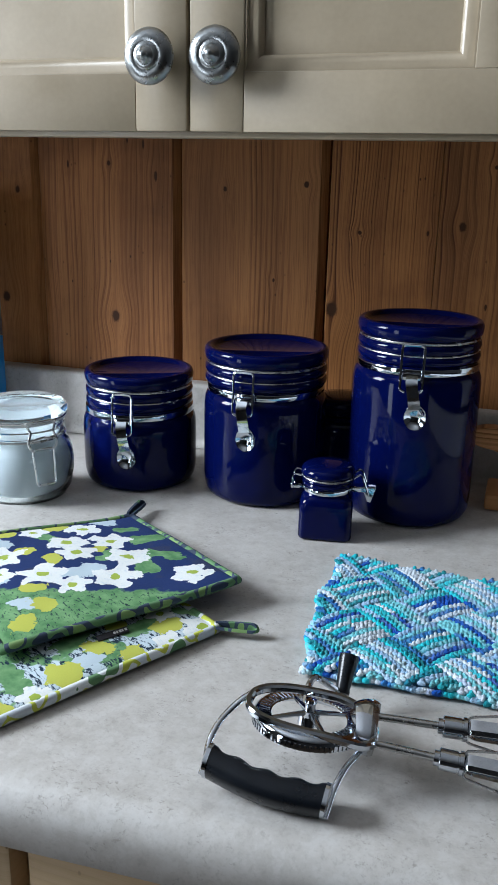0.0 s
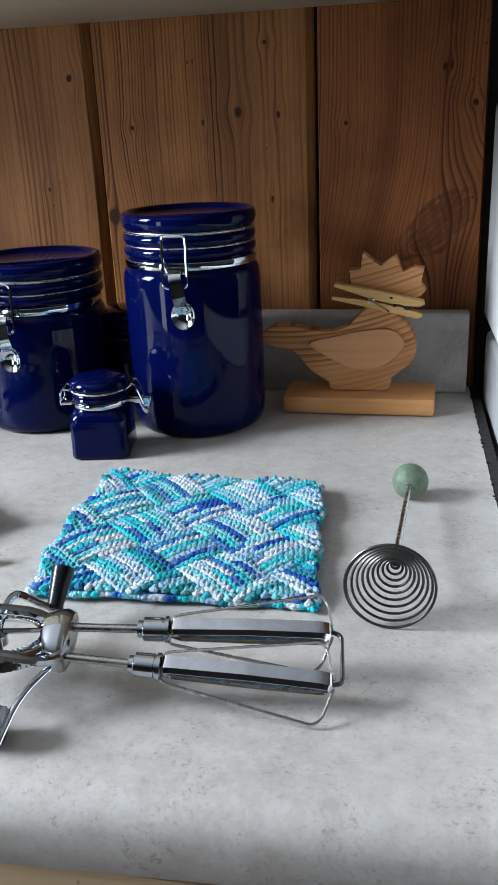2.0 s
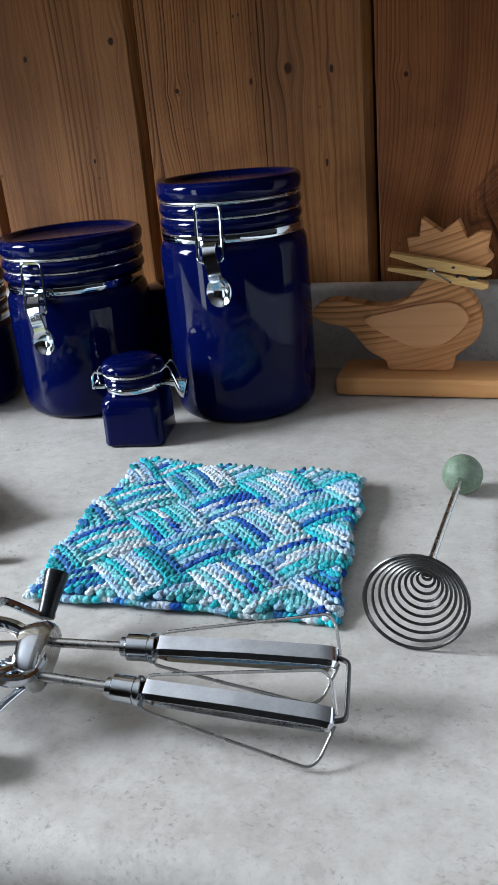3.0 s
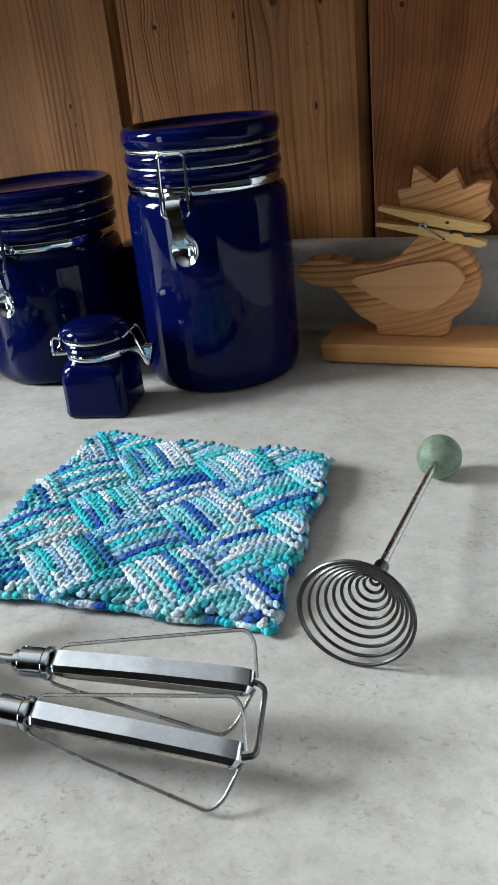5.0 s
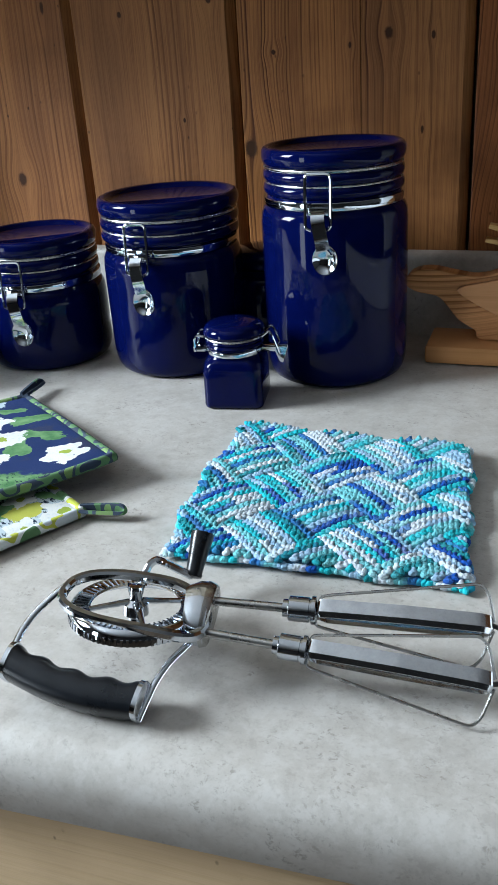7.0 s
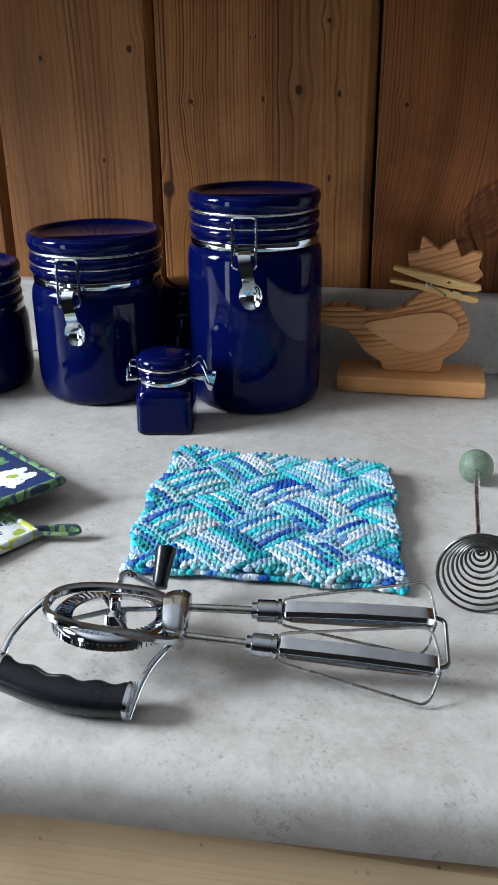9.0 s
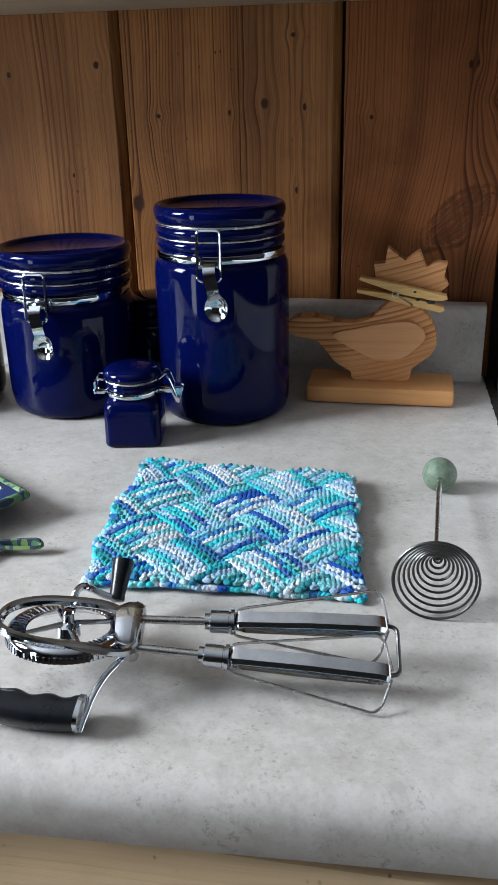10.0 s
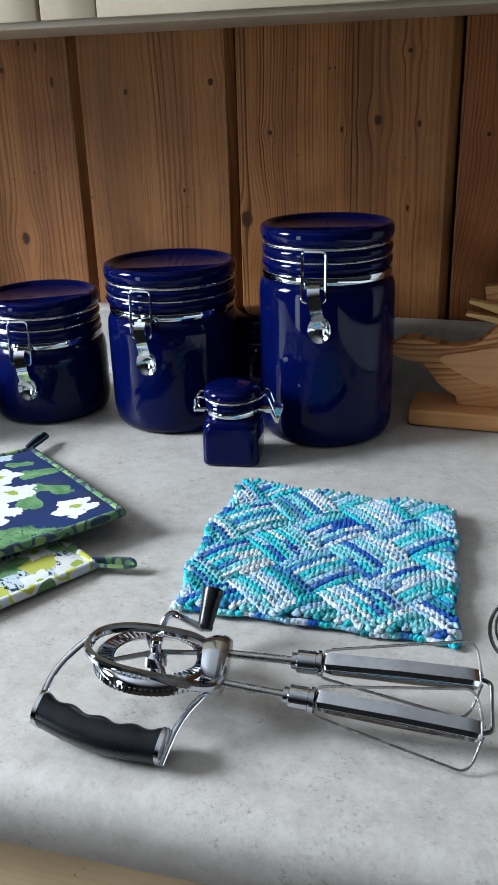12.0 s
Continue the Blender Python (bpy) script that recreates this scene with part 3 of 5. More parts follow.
# ---- wall cabinets ----
def panel_door(parent, x0, x1, z0, z1, mullions, knob_x=None):
    """A framed door of 20 mm with recessed panels and a moulded edge to each."""
    sw, rw, y = 0.044, 0.043, 0.0
    door = new("door")
    door.parent = parent
    part("stile", box(x0, x0 + sw, y, y + 0.02, z0, z1, bevel=0.0016), CREAM, door)
    part("stile", box(x1 - sw, x1, y, y + 0.02, z0, z1, bevel=0.0016), CREAM, door)
    part("rail", box(x0 + sw, x1 - sw, y + 0.0004, y + 0.02, z0, z0 + rw, bevel=0.0008), CREAM, door)
    part("rail", box(x0 + sw, x1 - sw, y + 0.0004, y + 0.02, z1 - rw, z1, bevel=0.0008), CREAM, door)
    edges = [x0 + sw]
    for mx in mullions:
        part("mullion", box(mx - 0.02, mx + 0.02, y + 0.0004, y + 0.02, z0 + rw, z1 - rw, bevel=0.0008), CREAM, door)
        edges += [mx - 0.02, mx + 0.02]
    edges.append(x1 - sw)
    for a, b in zip(edges[::2], edges[1::2]):
        part("panel", box(a, b, y + 0.011, y + 0.016, z0 + rw, z1 - rw), CREAM, door)
        bead = bmesh.new()
        c, w, d = z0 + rw, 0.0125, 0.0106
        # small step, then a quarter round down to the panel
        steps = [(0.0, 0.0012), (0.0014, 0.0012), (0.0016, 0.0034)] + [(0.0016 + (w - 0.0016) * math.sin(q), d - (d - 0.0034) * math.cos(q)) for q in (0.35, 0.7, 1.05, 1.35, 1.57)] + [(0.0, d)]
        rings = []
        for o, q in steps:
            rings.append([bead.verts.new((px, y + q, pz)) for px, pz in ((a + o, c + o), (b - o, c + o), (b - o, z1 - rw - o), (a + o, z1 - rw - o))])
        for u, v in zip(rings, rings[1:] + rings[:1]):
            for k in range(4):
                bead.faces.new((u[k], u[(k + 1) % 4], v[(k + 1) % 4], v[k]))
        part("bead", bead, CREAM, door, angle=35)
    if knob_x is not None:
        prof = [(0, 0.0285), (0.0022, 0.028), (0.0034, 0.026), (0.0042, 0.0245), (0.0058, 0.0238), (0.0066, 0.0222), (0.0088, 0.0222), (0.0102, 0.0205),
                (0.0125, 0.0212), (0.0165, 0.0195), (0.0197, 0.0165), (0.0205, 0.0148), (0.0196, 0.0134), (0.014, 0.0125), (0.0075, 0.0105), (0.0062, 0.006), (0.0085, 0.002), (0.009, 0.0), (0, 0)]
        part("knob", lathe(prof, 48), PEWTER, door, "turned pewter knob", m=pose(knob_x, y - 0.0002, z0 + 0.0530, 90), angle=60)


def wall_cabinet(x0, x1, split, mull_left, mull_right, label):
    t = thing("wall_cabinet", pose(0, 0.66, 1.243), label, "cabinet", "wall cabinets")
    h = 0.72
    part("body", box(x0, x1, 0.0215, 0.268, 0.008, h, bevel=0.001), CREAM_IN, t)
    part("face_frame", box(x0, x1, 0.006, 0.021, -0.002, 0.008, bevel=0.0015), CREAM, t)
    panel_door(t, x0 + 0.002, split - 0.0012, 0.0025, h, mull_left, split - 0.026)
    panel_door(t, split + 0.0012, x1 - 0.002, 0.0025, h, mull_right, split + 0.027)


wall_cabinet(-0.705, 0.186, -0.2425, (-0.475,), (-0.008,), "cream painted wall cabinet with panelled doors and pewter knobs")
wall_cabinet(-1.60, -0.708, -1.15, (-1.38,), (-0.93,), "cream painted wall cabinet beside the first")


# ---- canisters ----
def canister(x, y, rb, h_body, rl, yaw, label):
    """Round stoneware canister: body, ridged neck, lid, clamp band, bail and lever. h_body: height of the shoulder."""
    t = thing("canister", pose(x, y, TOP, 0, 0, yaw), label, "canister", "blue canisters")
    hb = h_body
    body = [(0, 0.0015), (rb * 0.82, 0.0015), (rb * 0.85, 0.0), (rb * 0.89, 0.0006), (rb * 0.94, 0.0028), (rb * 0.975, 0.0075), (rb * 0.993, 0.0135), (rb, 0.022), (rb, hb * 0.55), (rb * 1.0, hb - 0.012),
            (rb * 0.985, hb - 0.004), (rb * 0.95, hb + 0.0006), (rb * 0.915, hb + 0.002), (rb * 0.905, hb + 0.006), (rb * 0.905, hb + 0.012), (rb * 0.70, hb + 0.012), (0, hb + 0.012)]
    part("body", lathe(body, 80), COBALT, t, angle=70)
    z = hb + 0.003
    band = lathe([(rb * 0.90, z), (rb * 0.945, z), (rb * 0.950, z + 0.0006), (rb * 0.950, z + 0.0056), (rb * 0.945, z + 0.0062), (rb * 0.90, z + 0.0062)], 80)
    part("clamp_band", band, CHROME, t, "bright metal clamp band")
    # ridged collar: two rounded rings with a groove between
    z += 0.0072
    prof = [(rb * 0.88, z)]
    for k in range(2):
        zz = z + k * 0.0105
        prof += [(rl * 0.955, zz + 0.0006), (rl * 0.992, zz + 0.003), (rl * 0.998, zz + 0.0055), (rl * 0.985, zz + 0.0085), (rl * 0.955, zz + 0.0098)]
    prof += [(rb * 0.86, z + 0.0212)]
    part("collar", lathe(prof, 80), COBALT, t, angle=75)
    zc = z + 0.0212
    part("seal", lathe([(rl * 0.85, zc - 0.001), (rl * 0.955, zc - 0.001), (rl * 0.957, zc + 0.0012), (rl * 0.85, zc + 0.0012)], 64), GASKET, t, "pale rubber seal")
    lid = [(rl * 0.86, zc + 0.001), (rl * 0.97, zc + 0.0015), (rl * 1.0, zc + 0.005), (rl * 1.012, zc + 0.0085), (rl * 1.008, zc + 0.012), (rl * 0.985, zc + 0.0148), (rl * 0.95, zc + 0.0158),
           (rl * 0.90, zc + 0.0152), (rl * 0.86, zc + 0.0125), (rl * 0.83, zc + 0.0112), (0, zc + 0.0112)]
    part("lid", lathe(lid, 80), COBALT, t, angle=75)
    wr = rl * 0.962
    ring = [(wr * math.cos(2 * math.pi * k / 72), wr * math.sin(2 * math.pi * k / 72), zc + 0.0006) for k in range(72)]
    part("lid_wire", tube(ring, 0.0012, 8, closed=True), STEEL, t)
    ring = [(wr * 1.0 * math.cos(2 * math.pi * k / 72), wr * 1.0 * math.sin(2 * math.pi * k / 72), z + 0.0103) for k in range(72)]
    part("collar_wire", tube(ring, 0.0009, 8, closed=True), STEEL, t)
    # closing loop, standing off the front (towards -y)
    w, yf = 0.0098, -(rl + 0.0028)
    top = soft_corners([(-w + 0.0045, yf - 0.0035, zc - 0.0415), (-w, yf - 0.0035, zc - 0.0395), (-w, yf - 0.001, zc - 0.016), (-w, yf, zc), (w, yf, zc), (w, yf - 0.001, zc - 0.016), (w, yf - 0.0035, zc - 0.0395), (w - 0.0045, yf - 0.0035, zc - 0.0415)], 0.004)
    part("bail_loop", tube(top, 0.0013, 8, up=(1, 0, 0)), CHROME, t, "bent wire bail")
    hinge = bmesh.new()
    add_box(hinge, -0.0085, 0.0085, yf - 0.0015, yf + 0.0035, zc - 0.031, zc - 0.0245, bevel=0.001)
    part("hinge_block", hinge, CHROME, t)
    # lever: a folded strip ending in a spoon
    lv = bmesh.new()
    pts = [(0.0005, yf - 0.004, zc - 0.027), (0.001, yf - 0.0085, zc - 0.033), (0.003, yf - 0.010, zc - 0.043), (0.0050, yf - 0.0095, zc - 0.055)]
    strip = round_path(pts, 5)
    add_sweep(lv, strip, [(-0.0052, -0.0007), (0.0052, -0.0007), (0.0052, 0.0009), (-0.0052, 0.0009)], up=(0, -1, 0.2))
    lever = part("lever", lv, CHROME, t, "bright folded metal lever", angle=30)
    sp = bmesh.new()
    cx, cz, yy = 0.0060, zc - 0.0625, yf - 0.0085
    rows = []
    for rr, dy in ((0.0, 0.003), (0.45, 0.0022), (0.75, 0.0006), (0.92, -0.0012), (1.0, -0.0016), (1.06, -0.0006), (1.03, 0.001)):
        if rr == 0:
            rows.append([sp.verts.new((cx, yy + dy, cz))])
        else:
            rows.append([sp.verts.new((cx + 0.0096 * rr * math.cos(2 * math.pi * k / 24), yy + dy, cz + 0.0115 * rr * math.sin(2 * math.pi * k / 24))) for k in range(24)])
    for a, b in zip(rows, rows[1:]):
        for k in range(24):
            j = (k + 1) % 24
            sp.faces.new((a[0], b[k], b[j]) if len(a) == 1 else (a[k], a[j], b[j], b[k]))
    back = sp.verts.new((cx, yy + 0.0045, cz))
    for k in range(24):
        sp.faces.new((rows[-1][(k + 1) % 24], rows[-1][k], back))
    part("spoon", sp, CHROME, lever, angle=60)
    return t


canister(-0.068, 0.806, 0.0605, 0.143, 0.0575, 3, "tall glossy cobalt blue ceramic canister with clamp lid")
canister(-0.2175, 0.8046, 0.0622, 0.1055, 0.0615, -2, "medium glossy cobalt blue ceramic canister with clamp lid")
canister(-0.3535, 0.795, 0.0596, 0.0725, 0.0562, 8, "short glossy cobalt blue ceramic canister with clamp lid")


def spice_jar():
    t = thing("spice_jar", pose(-0.1295, 0.7175, TOP, 0, 0, 10), "small square cobalt blue ceramic jar with clamp lid", "jar")
    s = 0.0243

    def ring(bm, w, z, r):
        out = []
        for cx, cy, a0 in ((1, 1, 0), (-1, 1, 90), (-1, -1, 180), (1, -1, 270)):
            for k in range(7):
                a = radians(a0 + 15 * k)
                out.append(bm.verts.new((cx * (w - r) + r * math.cos(a), cy * (w - r) + r * math.sin(a), z)))
        return out

    bm = bmesh.new()
    rows = [ring(bm, w, z, r) for w, z, r in ((s * 0.90, 0.0, 0.005), (s * 0.97, 0.001, 0.006), (s, 0.0035, 0.0065), (s * 0.99, 0.006, 0.0065), (s * 0.985, 0.025, 0.007), (s * 0.98, 0.032, 0.008), (s * 0.955, 0.0365, 0.010), (s * 0.90, 0.0395, 0.013), (s * 0.86, 0.0412, 0.0165), (s * 0.86, 0.049, 0.018))]
    for a, b in zip(rows, rows[1:]):
        for k in range(len(a)):
            j = (k + 1) % len(a)
            bm.faces.new((a[k], a[j], b[j], b[k]))
    bm.faces.new(rows[0][::-1])
    bm.faces.new(rows[-1])
    part("body", bm, COBALT, t, angle=60)
    part("clamp_band", lathe([(0.020, 0.0425), (0.0225, 0.0425), (0.0228, 0.0432), (0.0228, 0.0462), (0.0225, 0.0468), (0.020, 0.0468)], 48), CHROME, t, "bright metal clamp band")
    part("collar", lathe([(0.019, 0.0475), (0.0222, 0.0478), (0.0234, 0.0495), (0.0222, 0.0512), (0.0226, 0.0518), (0.0236, 0.0532), (0.0224, 0.055), (0.019, 0.0552)], 48), COBALT, t)
    part("lid_wire", tube([(0.0231 * math.cos(2 * math.pi * k / 48), 0.0231 * math.sin(2 * math.pi * k / 48), 0.0557) for k in range(48)], 0.0009, 6, closed=True), STEEL, t)
    part("lid", lathe([(0.019, 0.0562), (0.0235, 0.0568), (0.0248, 0.059), (0.0243, 0.0618), (0.0225, 0.0645), (0.019, 0.0662), (0.011, 0.0675), (0, 0.068)], 48), COBALT, t)
    # hinge wire on one side, lever on the other
    w = 0.0075
    lp = soft_corners([(-0.0235, -w, 0.0562), (-0.0295, -w, 0.0575), (-0.0315, -w, 0.053), (-0.0315, -w, 0.0455), (-0.0315, w, 0.0455), (-0.0315, w, 0.053), (-0.0295, w, 0.0575), (-0.0235, w, 0.0562)], 0.002)
    part("hinge_wire", tube(lp, 0.001, 6), CHROME, t)
    bm = box(-0.0325, -0.0225, -0.0055, 0.0055, 0.0425, 0.0465, bevel=0.001)
    add_box(bm, -0.0335, -0.0305, -0.0065, 0.0065, 0.0425, 0.0475, bevel=0.0012)
    part("hinge_block", bm, CHROME, t)
    lp = soft_corners([(0.0235, -w, 0.0562), (0.029, -w, 0.0605), (0.0315, -w, 0.058), (0.0375, -w, 0.0405), (0.0375, w, 0.0405), (0.0315, w, 0.058), (0.029, w, 0.0605), (0.0235, w, 0.0562)], 0.002)
    part("bail_loop", tube(lp, 0.001, 6), CHROME, t)
    bm = slab([(0.0225, 0.0425), (0.0225, 0.0468), (0.033, 0.048), (0.0435, 0.0485), (0.0435, 0.046), (0.0395, 0.033), (0.0365, 0.034), (0.033, 0.0425)], 0.011, 0.0005)
    part("lever", bm, CHROME, t, "bright folded metal lever", m=pose(0, -0.0055, 0))


spice_jar()


def creamer():
    """The dark square jar half hidden between the two larger canisters."""
    t = thing("square_jar", pose(-0.150, 0.868, TOP, 0, 0, 8), "dark blue ceramic jar hidden behind the canisters", "jar")
    bm = box(-0.034, 0.034, -0.034, 0.034, 0, 0.070, bevel=0.008, seg=3)
    part("body", bm, COBALT, t, angle=60)
    part("clamp_band", lathe([(0.028, 0.0695), (0.0312, 0.07), (0.0312, 0.0745), (0.028, 0.075)], 40), COBALT, t)
    part("lid", lathe([(0.028, 0.075), (0.033, 0.077), (0.034, 0.082), (0.032, 0.088), (0.028, 0.0915), (0.015, 0.093), (0, 0.0935)], 48), COBALT, t)


creamer()


def glass_jar():
    t = thing("glass_jar", pose(-0.4405, 0.704, TOP, 0, 0, 55) @ Matrix.Scale(1.08, 4), "clear glass clip-top jar full of white sugar", "jar")
    outer = [(0, 0.0), (0.034, 0.0), (0.039, 0.002), (0.0435, 0.010), (0.0462, 0.024), (0.0465, 0.036), (0.0452, 0.046), (0.042, 0.054), (0.0385, 0.058), (0.0385, 0.0615), (0.0395, 0.063), (0.0385, 0.0645), (0.0385, 0.068), (0.0395, 0.0695), (0.0385, 0.071), (0.0385, 0.0745)]
    inner = [(0.0350, 0.0745), (0.0350, 0.058), (0.039, 0.051), (0.0425, 0.042), (0.0432, 0.030), (0.041, 0.015), (0.036, 0.006), (0.030, 0.004), (0, 0.004)]
    part("body", lathe(outer + inner, 64), GLASS, t, "clear glass body", angle=60)
    part("contents", lathe([(0, 0.0042), (0.029, 0.0043), (0.0355, 0.0064), (0.0405, 0.0152), (0.0427, 0.030), (0.042, 0.042), (0.0385, 0.051), (0.0346, 0.0582), (0.034, 0.0605), (0.02, 0.062), (0, 0.0625)], 48), FLOUR, t, "white sugar")
    part("seal", lathe([(0.034, 0.0748), (0.0405, 0.0748), (0.041, 0.0762), (0.0405, 0.0776), (0.034, 0.0776)], 48), GASKET, t, "pale rubber seal")
    part("seal_tab", box(0.038, 0.049, -0.006, 0.006, 0.0752, 0.0774, bevel=0.0009), GASKET, t, m=pose(0, 0, 0, 0, -6, -52))
    lid = [(0.034, 0.0778), (0.0405, 0.0778), (0.0425, 0.080), (0.0428, 0.084), (0.0405, 0.088), (0.036, 0.0895), (0.032, 0.0885), (0.030, 0.0875), (0, 0.0872), (0, 0.083), (0.030, 0.083), (0.033, 0.081)]
    part("lid", lathe(lid, 64), GLASS, t, "clear glass lid", angle=60)
    for z, r in ((0.0782, 0.0412), (0.0600, 0.0392)):
        part("neck_wire", tube([(r * math.cos(2 * math.pi * k / 64), r * math.sin(2 * math.pi * k / 64), z) for k in range(64)], 0.001, 6, closed=True), STEEL, t)
    for o in t.children:
        if o.active_material == GLASS:
            o.visible_shadow = False
    w = 0.0135
    lp = soft_corners([(-w, -0.041, 0.079), (-w, -0.0455, 0.0785), (-w * 0.75, -0.047, 0.071), (-w, -0.0475, 0.064), (-w * 0.9, -0.0485, 0.057), (-w * 0.62, -0.0478, 0.0545)], 0.003)
    part("bail_loop", tube(lp, 0.0011, 6, up=(1, 0, 0)), STEEL, t)
    part("bail_loop", tube([(-p.x, p.y, p.z) for p in lp], 0.0011, 6, up=(1, 0, 0)), STEEL, t)
    part("bail_bar", tube(soft_corners([(-w, -0.0455, 0.0785), (-w, -0.046, 0.0805), (w, -0.046, 0.0805), (w, -0.0455, 0.0785)], 0.002), 0.0011, 6), STEEL, t)
    part("bail_bar", tube([(-w * 0.95, -0.0475, 0.0645), (0, -0.0485, 0.0665), (w * 0.95, -0.0475, 0.0645)], 0.0011, 6), STEEL, t)
    lev = soft_corners([(-0.010, -0.0475, 0.0555), (-0.0085, -0.0525, 0.024), (0.0085, -0.0525, 0.024), (0.010, -0.0475, 0.0555)], 0.003, closed=True)
    part("lever", tube(lev, 0.0011, 6, closed=True, up=(0, 1, 0)), STEEL, t)


glass_jar()


# ---- carton at the end of the row ----
def carton():
    t = thing("carton", pose(-0.630, 0.862, TOP, 0, 0, 8), "tall food carton, slate above and bright blue below", "carton")
    part("lower_print", box(-0.048, 0.048, -0.028, 0.028, 0.0, 0.118, bevel=0.0015), BLUECARD, t, "bright blue printed card")
    part("upper_print", box(-0.048, 0.048, -0.028, 0.028, 0.1182, 0.290, bevel=0.0015), GREYCARD, t, "slate printed card")


carton()


# ---- wooden hen ----
def wooden_hen():
    t = thing("wooden_hen_holder", pose(0.0, 0.846, TOP), "sawn pine hen note holder with clothes peg beak on a stand", "note holder")
    part("stand", box(0.006, 0.145, -0.021, 0.034, 0.0, 0.0165, bevel=0.003), HENBASE, t, "pale pine stand")
    body = [(-0.016, 0.066), (-0.010, 0.0755), (0.006, 0.079), (0.026, 0.0755), (0.046, 0.073), (0.064, 0.0785), (0.078, 0.092), (0.088, 0.0985), (0.104, 0.0925), (0.118, 0.081), (0.1255, 0.067),
            (0.1265, 0.055), (0.122, 0.044), (0.1115, 0.035), (0.105, 0.0295), (0.0985, 0.0168), (0.0525, 0.0168), (0.046, 0.0255), (0.032, 0.034), (0.0215, 0.0465), (0.012, 0.055), (-0.006, 0.0585)]
    curve = [p for p in round_path([(x, 0, z) for x, z in body], 4, closed=True)]
    outline = [(p.x, max(p.z, 0.0168)) for p in curve]
    part("body", slab(outline, 0.017, 0.0012), HENPINE, t, angle=50)
    wing = round_path([(0.030, 0, 0.0625), (0.054, 0, 0.070), (0.080, 0, 0.0755), (0.104, 0, 0.0765), (0.1160, 0, 0.0640), (0.107, 0, 0.050), (0.093, 0, 0.041), (0.075, 0, 0.0385), (0.054, 0, 0.0465)], 5, closed=True)
    part("wing", slab([(p.x, p.z) for p in wing], 0.006, 0.001), HENWING, t, "plain pine wing", m=pose(0, -0.0058, 0))
    head = [(0.066, 0.129), (0.076, 0.130), (0.078, 0.1445), (0.094, 0.1325), (0.107, 0.1415), (0.1135, 0.127), (0.123, 0.1315), (0.132, 0.1305), (0.1295, 0.1175), (0.134, 0.111), (0.127, 0.104), (0.109, 0.1045), (0.068, 0.1155)]
    part("head", slab(head, 0.015, 0.0008), HENPINE, t, "sawn pine head and comb", m=pose(0, 0.001, 0))
    # neck under the peg
    part("neck", box(0.083, 0.112, 0.003, 0.015, 0.090, 0.1065, bevel=0.001), HENPINE, t)
    peg = new("peg")
    peg.parent = t
    bm = bmesh.new()
    up = [(0.0535, 0.1165), (0.0545, 0.1195), (0.092, 0.1125), (0.118, 0.1065), (0.1325, 0.1035), (0.1335, 0.1005), (0.129, 0.0985), (0.117, 0.0990), (0.112, 0.1008), (0.106, 0.1010), (0.090, 0.1045)]
    part("prong", slab(up, 0.010, 0.0005), PEGWOOD, peg, "pale beech clothes peg prong", m=pose(0, -0.0105, 0))
    lo = [(0.0515, 0.1050), (0.0520, 0.1080), (0.088, 0.1035), (0.105, 0.0995), (0.112, 0.0985), (0.118, 0.0965), (0.131, 0.0925), (0.1315, 0.0895), (0.127, 0.0880), (0.100, 0.0940), (0.086, 0.0975)]
    part("prong", slab(lo, 0.010, 0.0005), PEGWOOD, peg, "pale beech clothes peg prong", m=pose(0, -0.0107, 0))
    coil = [(0.0865 + 0.0026 * math.cos(a), -0.0118 + 0.0125 * k / 60, 0.1037 + 0.0026 * math.sin(a)) for k, a in ((k, k * 0.62) for k in range(61))]
    sp = tube(coil, 0.0006, 5)
    add_sweep(sp, soft_corners([(0.0885, -0.0118, 0.1035), (0.1015, -0.0120, 0.0955), (0.1015, -0.0112, 0.0958)], 0.0004), circle(0.0006, 5))
    part("spring", sp, STEEL, peg)
    # sawn grip notches where the two prongs meet: their shade laid on as dark ovals
    for x, z, a, c in ((0.1042, 0.1066, 0.0015, 0.0009), (0.1071, 0.0995, 0.0015, 0.0012), (0.1189, 0.0975, 0.0036, 0.0016), (0.1017, 0.0948, 0.0011, 0.0009)):
        ring = [(x + a * math.cos(q), z + c * math.sin(q)) for q in (2 * math.pi * k / 14 for k in range(14))]
        part("notch", slab(ring, 0.004), DARKGAP, peg, m=pose(0, -0.0111, 0), smooth=False)


wooden_hen()


